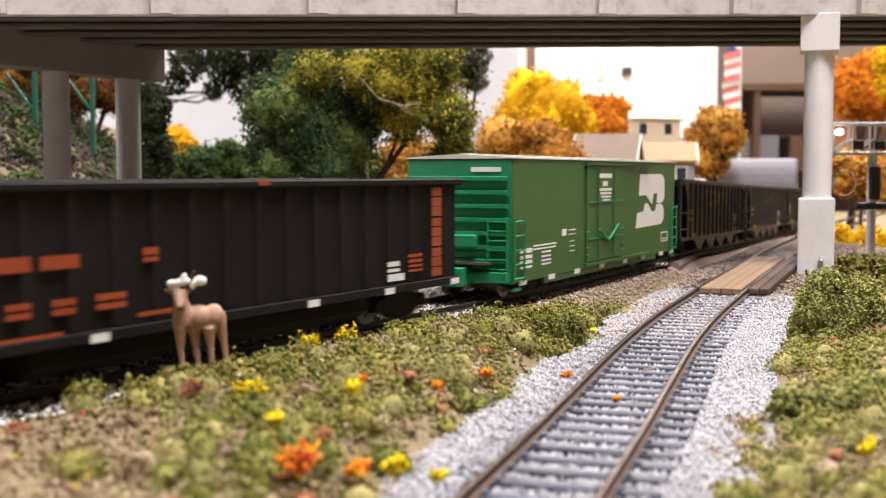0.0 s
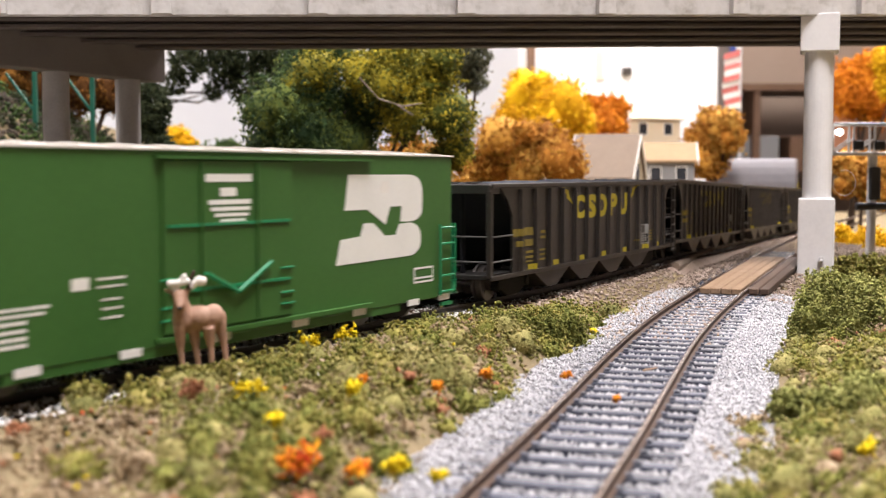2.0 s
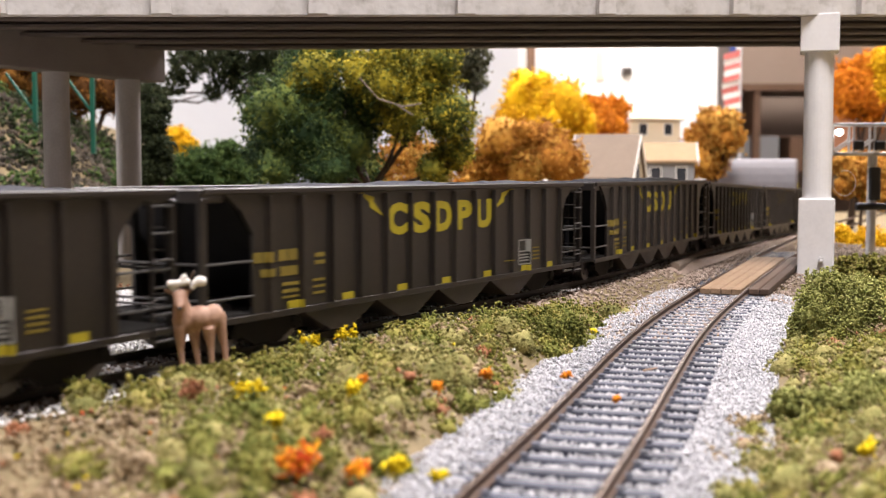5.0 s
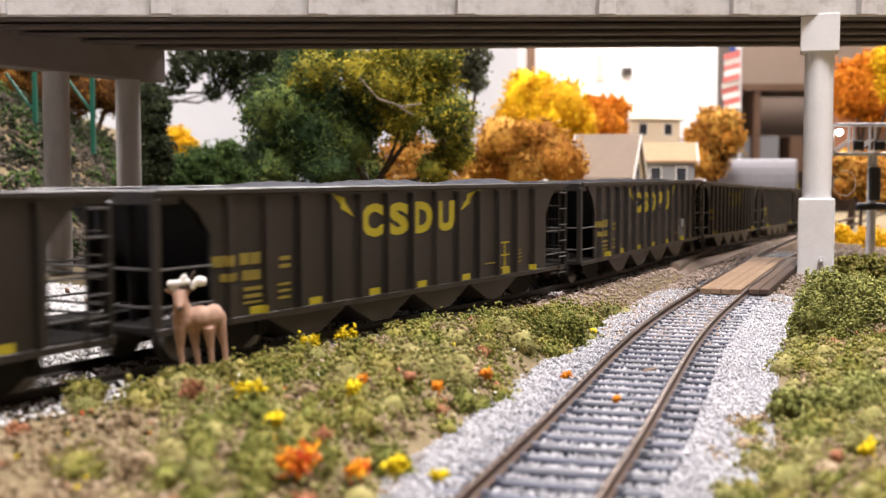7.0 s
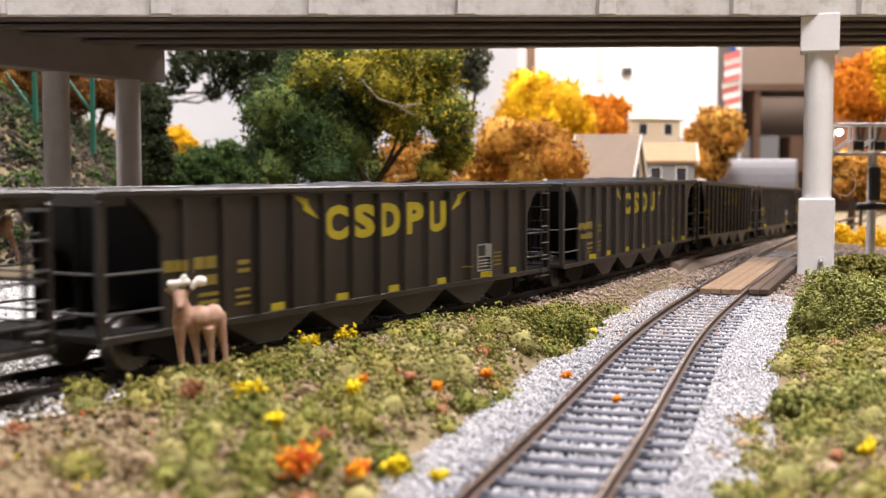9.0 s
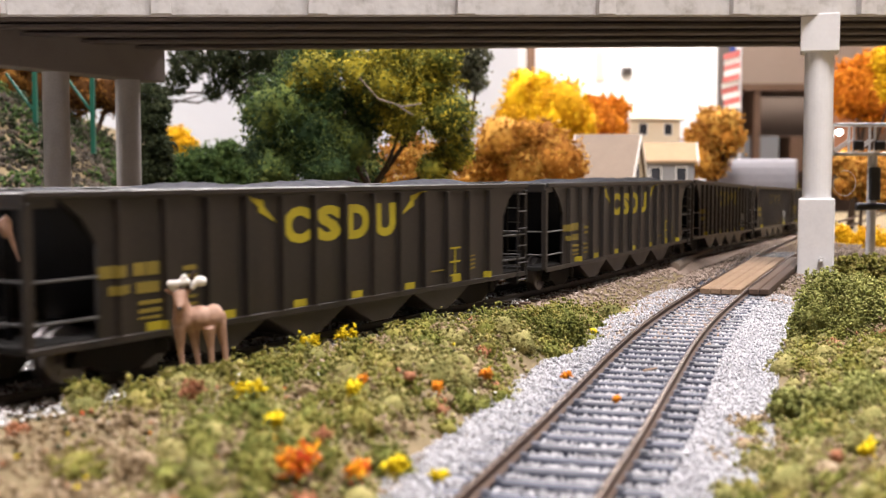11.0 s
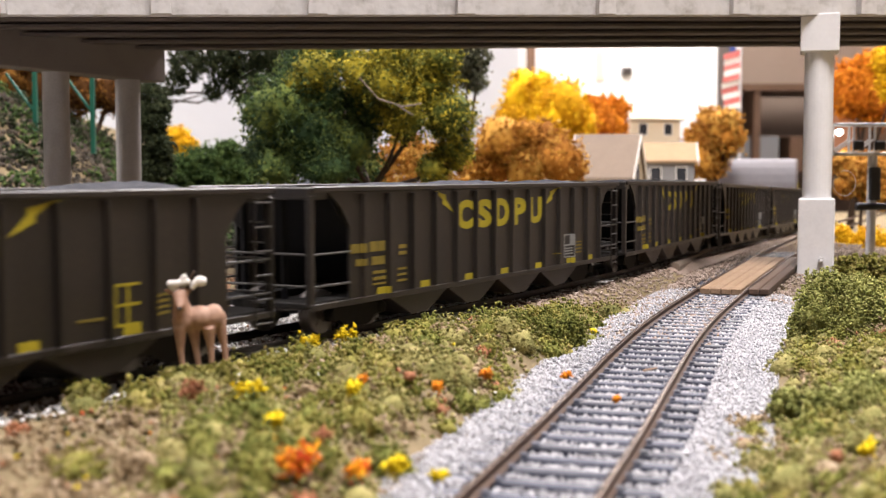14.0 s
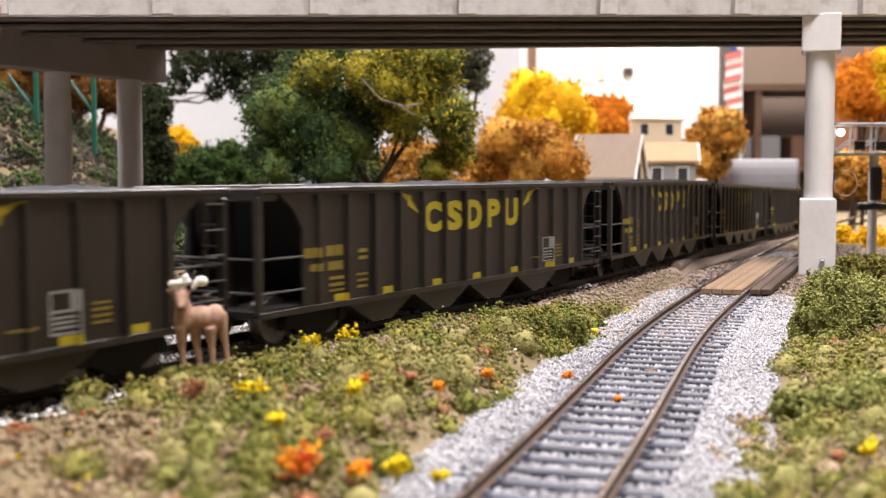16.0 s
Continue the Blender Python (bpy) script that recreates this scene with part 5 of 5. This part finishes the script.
# straw
x, y = scatter(5200)
bmv, bmf = [], []
for a, b in zip(x, y):
    zz = float(land(np.array([a]), np.array([b]))[0])
    an, ln, up = rng.uniform(0, 6.28), rng.uniform(0.0014, 0.004), rng.uniform(0.0002, 0.0028)
    w = 0.00010
    i = len(bmv)
    ca, sa = math.cos(an), math.sin(an)
    for q in ((0, 0), (1, 1)):
        for s1, s2 in ((-1, 0), (1, 0), (0, 1)):
            bmv.append((a + ca * ln * q[0] - sa * w * s1, b + sa * ln * q[0] + ca * w * s1, zz + 0.0012 + up * q[1] + w * 1.6 * s2))
    bmf += [(i, i + 1, i + 4, i + 3), (i + 1, i + 2, i + 5, i + 4), (i + 2, i, i + 3, i + 5), (i, i + 2, i + 1), (i + 3, i + 4, i + 5)]
me = bpy.data.meshes.new("straw")
me.from_pydata(bmv, [], bmf)
me.materials.append(M_TURF2)
tagged(new("straw", me), "loose straw fibres in the turf", "straw", "", "stuff")


def flower(label, x, y, z, r, mat, n=60):
    cl = [(x, y, z, r), (x + r * 0.7, y + 0.5, z + r * 0.3, r * 0.7), (x - r * 0.6, y - 0.3, z + r * 0.2, r * 0.65)]
    rg = np.random.default_rng(int(abs(x) * 10 + y))
    tagged(new("flower_clump", crumbs("flower_clump", clump_points(cl, n * 2, rg, 0.9, 0.2), 0.00062, mat, rg, "leaf")), label, "flower clump", "foam flower clumps")


for x, y, z, r in ((-31.5, 186, 6.2, 1.6), (-24.2, 164, 6.0, 0.9), (-20.6, 248, 6.4, 1.9), (-27, 233, 7.2, 1.4), (-6.6, 160, 0.6, 1.1), (-0.5, 161, -1.4, 0.7),
                   (60.4, 162.7, 2.2, 0.8), (-14.7, 188, 6.2, 0.9), (40.4, 309, -1.0, 0.6)):
    flower("bright yellow foam flowers in the turf", x, y, z, r, M_YFLOWER, 70)
for x, y, z, r in ((26.1, 242.7, -1.6, 0.8), (33.3, 220.6, -2.0, 0.25), (-1.0, 196, 5.0, 0.7), (8.0, 214, 4.0, 0.7), (-14.0, 199, 5.6, 0.6)):
    flower("pale orange foam flowers in the turf", x, y, z, r, M_AMBER, 50)
for x, y, z, r in ((-18.7, 145.8, 4.6, 2.2), (-11.6, 154.6, 1.2, 1.2)):
    flower("orange foam flowers in the turf", x, y, z, r, M_OFLOWER, 90)
for x, y, z, r in ((-5.8, 201, 5.8, 0.5), (54.3, 157.7, 2.4, 0.5), (-41, 187, 6.0, 1.5), (-16.6, 157, 5.2, 0.8)):
    flower("rust-red foam clump in the turf", x, y, z, r, M_REDFOAM, 60)

# fallen leaves and twigs on the ballast
for d, o, a in ((0.078, 0.002, 20), (0.140, 0.012, 70), (0.13, 0.031, -30)):
    p = siding_at(d, o, -0.0019)
    bm = bmesh.new()
    rod(bm, (-0.0018, 0, 0), (0.0018, 0.0003, 0.0003), 0.0003, 6, 0.00015)
    ob = new("twig", mesh_of("twig", bm, M_TIMBER))
    ob.matrix_basis = pose(*p, 0, 0, a)
    tagged(ob, "small brown twig lying on the ballast", "twig")

# ---- the deer ----
def lump(bm, c, r, seg=12):
    bmesh.ops.create_uvsphere(bm, u_segments=seg, v_segments=8, radius=1, matrix=Matrix.Translation(Vector(c) / 1000) @ Matrix.Diagonal((r[0] / 1000, r[1] / 1000, r[2] / 1000, 1)))


def mm_rod(bm, a, b, r, r2):
    rod(bm, Vector(a) / 1000, Vector(b) / 1000, r / 1000, 10, r2 / 1000)
    lump(bm, b, (r2, r2, r2), 8)


deer = thing("deer_figure", "brown model deer with white antlers standing in the turf", "deer", m=pose(-0.0456, 0.2115, 0.0052))
bm = bmesh.new()
lump(bm, (-2.0, -0.6, 9.4), (2.1, 2.0, 2.6))
lump(bm, (0.8, 0.1, 9.7), (2.9, 2.0, 2.3))
lump(bm, (3.3, 0.9, 9.7), (2.0, 2.0, 2.5))
mm_rod(bm, (-2.0, -0.7, 10.2), (-2.3, -1.2, 13.2), 2.0, 1.35)
lump(bm, (-2.3, -1.4, 13.7), (1.45, 1.6, 1.5))
mm_rod(bm, (-2.2, -1.9, 13.3), (-1.9, -3.3, 12.1), 1.25, 0.85)
for chain in (((-2.4, -1.3, 8.2), (-2.4, -1.3, 4.0), (-2.0, -1.4, 0.4)), ((-0.4, 0.3, 8.2), (0.1, 0.3, 4.0), (0.6, 0.2, 0.4)),
              ((2.6, -0.3, 8.0), (2.9, -0.2, 4.4), (3.1, -0.3, 0.4)), ((4.2, 1.4, 8.6), (5.0, 1.5, 4.8), (5.6, 1.4, 0.4))):
    mm_rod(bm, chain[0], chain[1], 1.35, 0.68)
    mm_rod(bm, chain[1], chain[2], 0.68, 0.52)
mm_rod(bm, (4.9, 1.5, 10.4), (5.4, 1.7, 9.0), 0.5, 0.3)
mm_rod(bm, (-3.4, -1.0, 14.3), (-5.0, -0.8, 14.8), 0.62, 0.35)
mm_rod(bm, (-1.4, -0.8, 14.4), (-0.2, -0.5, 15.4), 0.6, 0.3)
body = part("body", bm, M_DEER, deer, "brown body")
rem = body.modifiers.new("blend", "REMESH")
rem.mode, rem.voxel_size, rem.use_smooth_shade = "VOXEL", 0.00022, True
sm = body.modifiers.new("soften", "SMOOTH")
sm.factor, sm.iterations = 0.5, 4
part("nose", block(-0.0023, -0.0014, -0.0042, -0.0038, 0.0116, 0.0121, 0.00015), M_SIGNALB, deer, "dark nose")
for chain in (((-2.9, -1.2, 14.8), (-4.2, -1.3, 16.0), (-2.6, -1.6, 16.2), (-0.9, -1.5, 16.5)), ((-1.9, -1.5, 16.3), (-1.5, -1.5, 17.3))):
    bm = bmesh.new()
    for a, b in zip(chain, chain[1:]):
        mm_rod(bm, a, b, 0.72, 0.62)
    part("antler", bm, M_TRIM, deer, "white antler")
bm = bmesh.new()
mm_rod(bm, (-0.4, -0.9, 15.2), (0.3, -0.7, 16.2), 0.5, 0.7)
lump(bm, (1.2, -0.6, 16.5), (1.25, 0.8, 0.95))
part("antler", bm, M_TRIM, deer, "white antler")
bm = bmesh.new()
mm_rod(bm, (-0.9, -0.9, 15.0), (-0.5, -0.8, 16.9), 0.5, 0.4)
mm_rod(bm, (-0.5, -0.8, 16.9), (0.1, -0.8, 18.1), 0.4, 0.35)
part("antler_tine", bm, M_BARK, deer, "brown antler tine")

twig = thing("dry_weed", "pale dry weed stalk standing beside the main line", "dry plant", m=pose(-0.0792, 0.2, 0.0))
bm = bmesh.new()
rod(bm, (0, 0, -0.004), (-0.001, 0, 0.071), 0.0008, 8, 0.0006)
rod(bm, (-0.0004, 0, 0.030), (0.0042, 0, 0.0335), 0.0006, 7, 0.0009)
rod(bm, (0.0036, 0, 0.0330), (0.0058, 0, 0.0262), 0.0008, 7, 0.0002)
lump(bm, (3.6, 0, 32.0), (1.2, 1.0, 1.9))
lump(bm, (2.6, 0, 69.5), (1.0, 1.0, 1.3))
lump(bm, (2.4, 0, 65.5), (0.8, 0.8, 1.4))
rod(bm, (-0.001, 0, 0.0650), (0.0026, 0, 0.0680), 0.0005, 7)
part("stalk", bm, M_DEER, twig)

# ---- green steel trestle on the hillside ----
trestle = thing("steel_trestle", "green painted steel trestle bent on the hillside", "trestle")
for x in (-0.2805, -0.2410):
    part("post", block(x - 0.0014, x + 0.0014, 0.8, 0.803, 0.055, 0.125), M_STEELGREEN, trestle)
part("cross_beam", block(-0.31, -0.215, 0.7985, 0.8045, 0.1252, 0.131), M_STEELGREEN, trestle)
for a, b in (((-0.300, 0.801, 0.110), (-0.2805, 0.801, 0.083)), ((-0.262, 0.801, 0.112), (-0.241, 0.801, 0.083))):
    part("brace", rod(bmesh.new(), a, b, 0.001, 6), M_STEELGREEN, trestle)

# ---- signal ----
sig = thing("cantilever_signal", "silver cantilever railway signal with a lit white lamp", "railway signal", m=pose(0.2440, 0.66, 0))
part("mast", rod(bmesh.new(), (0, 0, -0.012), (0, 0, 0.0525), 0.0026, 14), M_SILVER, sig)
part("signal_head", block(-0.0032, 0.0032, -0.0058, -0.0028, 0.0262, 0.0450, 0.0008), M_SIGNALB, sig, "black signal head")
bm = rod(bmesh.new(), (-0.010, -0.0032, 0.0228), (0.012, -0.0032, 0.0228), 0.0021, 10)
part("target_arm", bm, M_SIGNALB, sig, "black target arm")
for z in (0.0525, 0.0690):
    for y in (-0.004, 0.004):
        part("chord", rod(bmesh.new(), (-0.024, y, z), (0.05, y, z), 0.0009, 8), M_SILVER, sig)
for k in range(7):
    x = -0.024 + 0.0118 * k
    bm = bmesh.new()
    for y in (-0.004, 0.004):
        rod(bm, (x, y, 0.0525), (x, y, 0.069), 0.0007, 6)
        if k < 6:
            rod(bm, (x, y, 0.0525), (x + 0.0118, y, 0.061), 0.0005, 6)
    part("lattice", bm, M_SILVER, sig)
part("walkway", block(-0.024, 0.05, -0.004, 0.004, 0.0515, 0.0522), M_SILVER, sig)
for x in (-0.010, 0.002):
    part("lamp_box", block(x - 0.003, x + 0.003, -0.0065, -0.0045, 0.0545, 0.0600, 0.0006), M_SIGNALB, sig, "black lamp box")
part("lamp", rod(bmesh.new(), (-0.0212, -0.0068, 0.0645), (-0.0212, -0.0052, 0.0645), 0.0019, 18), M_BEACON, sig, "glowing white lamp")
wire = bpy.data.curves.new("loose_wire", "CURVE")
wire.dimensions, wire.bevel_depth = "3D", 0.00008
sp = wire.splines.new("POLY")
sp.points.add(24)
for i in range(25):
    a = i / 24 * 5.6
    sp.points[i].co = (0.1640 + 0.0046 * math.cos(a + 2.6), 0.474, 0.0375 + 0.0052 * math.sin(a + 2.6), 1)
wob = new("loose_wire", wire)
wire.materials.append(M_SILVER)
tagged(wob, "thin loose wire looped beside the bridge pier", "wire")


# ---- houses ----
def house(label, x, y, yaw, lx, ly, eave, ridge, wall, roofmat, base=-0.03, windows=2):
    h = thing("house", label, "house", m=pose(x, y, 0, 0, 0, yaw))
    out = [(-ly, base), (ly, base), (ly, eave), (0, ridge - 0.002), (-ly, eave)]
    part("wall", extrude(bmesh.new(), out, "x", -lx, lx), wall, h)
    for sgn in (-1, 1):
        o = [(0, ridge), (sgn * (ly + 0.004), eave - 0.003), (sgn * (ly + 0.004), eave - 0.0008), (0, ridge + 0.0022)]
        part("roof", extrude(bmesh.new(), o, "x", -lx - 0.003, lx + 0.003), roofmat, h)
        for e in (-1, 1):
            xe = e * (lx + 0.003)
            o2 = [(0, ridge - 0.0025), (sgn * (ly + 0.004), eave - 0.0055), (sgn * (ly + 0.004), eave - 0.0010), (0, ridge + 0.0020)]
            part("barge_board", extrude(bmesh.new(), o2, "x", min(xe, xe + e * 0.0012), max(xe, xe + e * 0.0012)), M_TRIM, h, "white barge board")
    part("gable_window", block(lx + 0.0002, lx + 0.0010, -0.005, 0.005, eave - 0.008, eave + 0.012), M_WINDOW, h, "dark gable window")
    for k in range(windows):
        xx = -lx + (k + 0.5) * 2 * lx / windows
        w = part("window", block(xx - 0.005, xx + 0.005, -ly - 0.0008, -ly - 0.0001, eave - 0.022, eave - 0.008), M_WINDOW, h, "dark window pane")
        part("frame", block(xx - 0.006, xx + 0.006, -ly - 0.0005, -ly - 0.00005, eave - 0.0232, eave - 0.0068), M_TRIM, w, "white window frame")
    return h


house("tan-roofed model house with white barge boards", 0.158, 1.115, -24, 0.0290, 0.022, 0.0385, 0.0770, M_CREAM, M_HOUSEROOF)
house("grey-walled model house with a light brown roof", 0.234, 1.21, -8, 0.026, 0.02, 0.0555, 0.0715, M_GREYWALL, M_HOUSEROOF2)
house("tall cream model house with a pale roof", 0.266, 1.52, 12, 0.034, 0.03, 0.1130, 0.1280, M_CREAM, M_CREAM, -0.04)

hut = thing("arched_shed", "grey arched metal shed, a dark sheet for its open end", "shed", m=pose(0.352, 1.30, 0, 0, 0, -14))
arch = [(0.030 * math.cos(math.pi * k / 14), 0.012 + 0.046 * math.sin(math.pi * k / 14)) for k in range(15)]
part("shell", extrude(bmesh.new(), arch + [(-0.030, -0.03), (0.030, -0.03)], "x", -0.055, 0.040), M_SHEDGREY, hut, "dull grey arched shell")
# Dark sheet in place of the shade inside the open end.
part("end_wall", extrude(bmesh.new(), [(a * 0.94, b) for a, b in arch] + [(-0.028, -0.03), (0.028, -0.03)], "x", 0.0402, 0.0425), M_GIRDER, hut, "dark sheet for the shaded open end")
part("door", block(0.0426, 0.0440, -0.012, 0.016, -0.01, 0.030), M_YFLOWER, hut, "yellow door")
bin_ = thing("white_hut", "small white hut beside the russet tree", "hut", m=pose(0.335, 1.42, 0))
part("wall", block(-0.012, 0.012, -0.01, 0.01, -0.03, 0.055, 0.003), M_TRIM, bin_)
part("roof", extrude(bmesh.new(), [(-0.014, 0.055), (0.014, 0.055), (0, 0.064)], "y", -0.012, 0.012), M_GREYWALL, bin_)

# ---- flag ----
pole = thing("flag_pole", "thin silver flag pole behind the houses", "flag pole", m=pose(0.512, 2.01, 0))
part("shaft", rod(bmesh.new(), (0, 0, -0.04), (0, 0, 0.33), 0.0025, 10), M_SILVER, pole)
FLAG_AT = (0.497, 2.0, 0.300)
flag = thing("hanging_flag", "limp red and white striped flag with a blue corner", "flag", m=pose(*FLAG_AT))
for k in range(10):
    z1 = -0.052 - 0.0098 * k
    lx = -0.016 + 0.002 * math.sin(k * 0.9)
    bm = extrude(bmesh.new(), [(lx, z1 - 0.0125), (lx + 0.027, z1 - 0.0055), (lx + 0.027, z1 + 0.0042), (lx, z1 - 0.0028)], "y", 0.003 * math.sin(k * 1.3) - 0.001, 0.003 * math.sin(k * 1.3) + 0.001)
    part("stripe", bm, M_FLAGRED if k % 2 == 0 else M_TRIM, flag)
part("canton", block(-0.006, 0.004, -0.0015, 0.0015, -0.05, 0.0), M_FLAGBLUE, flag, "blue corner")
part("fold", block(0.0042, 0.012, -0.001, 0.001, -0.046, 0.0), M_TRIM, flag, "white fold")

# ---- the room ----
def slab(name, x0, x1, y0, y1, z0, z1, mat, label, category):
    return tagged(new(name, mesh_of(name, block(x0, x1, y0, y1, z0, z1), mat)), label, category, "", "structure")


FLOOR = -1.05
slab("backdrop_sky", -1.75, 0.105, 1.62, 1.63, -0.06, 0.75, M_SKYBOARD, "pale painted sky board behind the layout", "backdrop")
bm = bmesh.new()
ridge = [(-1.7, -0.05)] + [(-1.7 + 0.09 * k, 0.088 + 0.012 * math.sin(k * 1.1) + 0.008 * math.sin(k * 2.7) - 0.0014 * k) for k in range(20)] + [(0.02, -0.05)]
extrude(bm, ridge, "y", 1.612, 1.6195)
tagged(new("backdrop_hills", mesh_of("backdrop_hills", bm, M_HILLPAINT)), "blue-grey painted hills on the sky board", "backdrop", "", "structure")
slab("wall_back", -3.2, 0.74, 3.15, 3.30, FLOOR, CEILING, M_ROOMWALL, "bright white room wall", "wall")
slab("wall_left", -3.35, -3.2, -2.5, 3.15, FLOOR, CEILING, M_ROOMWALL, "white room wall", "wall")
slab("wall_right", 2.6, 2.75, -2.5, 5.6, FLOOR, CEILING, M_TANWALL, "tan room wall", "wall")
slab("wall_front", -3.35, 2.75, -2.65, -2.5, FLOOR, CEILING, M_TANWALL, "tan room wall", "wall")
slab("wall_far", 0.60, 2.75, 5.6, 5.75, FLOOR, CEILING, M_TANWALL, "tan wall of the room beyond", "wall")
slab("wall_side", 0.59, 0.74, 3.301, 5.6, FLOOR, CEILING, M_TANWALL, "tan side wall of the room beyond", "wall")
slab("floor", -3.35, 2.75, -2.65, 5.75, FLOOR - 0.1, FLOOR, M_CARPET, "dark carpet floor of the room", "floor")
slab("ceiling", -3.35, 2.75, -2.65, 5.75, CEILING, CEILING + 0.1, M_CEIL, "white tiled ceiling", "ceiling")
slab("trim", 0.741, 0.775, 3.13, 3.30, FLOOR, CEILING, M_GIRDER, "dark door frame edge", "door frame")
slab("wall_post", 0.225, 0.245, 3.10, 3.149, FLOOR, CEILING, M_WOOD, "brown post on the white wall", "post")
# Fixtures for the same unseen lamps, the added one included.
for x, y, sx, sy, power in LAMPS:
    lamp = thing("ceiling_light", "lit white fluorescent ceiling panel, out of view", "ceiling light", "ceiling lights")
    sx, sy = sx / 2, sy / 2
    part("frame", block(x - sx - 0.03, x + sx + 0.03, y - sy - 0.03, y + sy + 0.03, CEILING - 0.022, CEILING - 0.001), M_TRIM, lamp)
    part("diffuser", block(x - sx, x + sx, y - sy, y + sy, CEILING - 0.03, CEILING - 0.0225), M_LAMP, lamp, "glowing diffuser")
vent = thing("wall_vent", "small grey vent on the white wall", "vent")
part("frame", block(0.480, 0.508, 3.135, 3.149, 0.305, 0.327, 0.003), M_GREYWALL, vent)
for k in range(4):
    part("slat", block(0.483, 0.505, 3.128, 3.1345, 0.308 + 0.005 * k, 0.3105 + 0.005 * k), M_GIRDER, vent)
strip = new("wall_poster", mesh_of("wall_poster", block(0.412, 0.432, 3.14, 3.149, 0.295, 0.372), M_CREAM))
tagged(strip, "narrow cream notice on the white wall", "notice")
strip = new("wall_poster", mesh_of("wall_poster", block(0.585, 0.700, 3.14, 3.149, 0.06, 0.215), M_SKYBOARD))
tagged(strip, "pale blue-white notice on the white wall", "notice")
# shelves and boxes in the room beyond
shelf = thing("shelf_unit", "dark wooden shelf unit with boxes", "shelf", m=pose(1.25, 5.2, 0))
for z in (-0.35, 0.05, 0.40):
    part("board", block(-0.55, 0.75, -0.15, 0.3, z, z + 0.03), M_WOOD, shelf)
for x in (-0.55, 0.1, 0.72):
    part("upright", block(x, x + 0.03, -0.14, 0.3, FLOOR, 0.43), M_WOOD, shelf)
bx = random.Random(9)
for z in (0.081, -0.319):
    x = 0.78
    while x < 1.9:
        w, hh = bx.uniform(0.08, 0.22), bx.uniform(0.10, 0.24)
        ob = new("storage_box", mesh_of("storage_box", block(x, x + w, 5.1, 5.4, z, z + hh, 0.004), bx.choice([M_WOOD, M_BLUEPANEL, M_TANWALL, M_GREYWALL, M_REDFOAM])))
        tagged(ob, "plain storage box standing on a shelf", "box", "boxes on the shelf")
        x += w + bx.uniform(0.01, 0.05)

# ---- what moves: the train ----
def car_pose(c, half):
    """Pose of a car whose middle stands at c along the line, on trucks half metres from its middle."""
    a, b = main_at(c - half), main_at(c + half)
    m = (a + b) / 2
    d = b - a
    yaw = math.degrees(math.atan2(d.y, d.x))
    pitch = -math.degrees(math.atan2(d.z, math.hypot(d.x, d.y)))
    return pose(m.x, m.y, m.z - MAIN_TOP, 0, pitch, yaw)


def gone(t):
    """How far the train has come, in metres."""
    return 0.10805 * t + 0.000131 * (t - 8) ** 2


def motions():
    times = [k * 0.5 for k in range(33)]
    train = [(GON, -0.0765, 0.071), (BOX, 0.1380, 0.066)]
    slack = {0: 0.0035, 4: -0.0015, 6: 0.002, 7: 0.001}
    train += [(h, 0.244 + 0.202 * k + 0.09625 + slack.get(k, 0.0), 0.070) for k, h in enumerate(HOPPERS)]
    for car, c, half in train:
        walk(car, [(t, car_pose(c - gone(t), half)) for t in times])
    # the flag stirs a little in the draught
    walk(flag, [(t, pose(*FLAG_AT, 0, a, 0)) for t, a in ((0, 0), (1.5, 0.4), (2.5, -1.2), (3.3, -2.8), (3.6, -3.2), (4.0, -1.4), (6.3, 0.4), (9.0, 0), (12.0, 0.5), (16.0, 0))])
    # wheels of the cars that pass close by
    ticks = [k / 15 for k in range(241)]
    spin = [-math.degrees(gone(t) / R_WHEEL) for t in ticks]
    for car in (BOX, GON, *HOPPERS[:9]):
        for t in [o for o in car.children_recursive if o.name.startswith("wheelset")]:
            x = t.location.x
            walk(t, [(a, pose(x, 0, MAIN_TOP + R_WHEEL, 0, s, 0)) for a, s in zip(ticks, spin)])


motions()
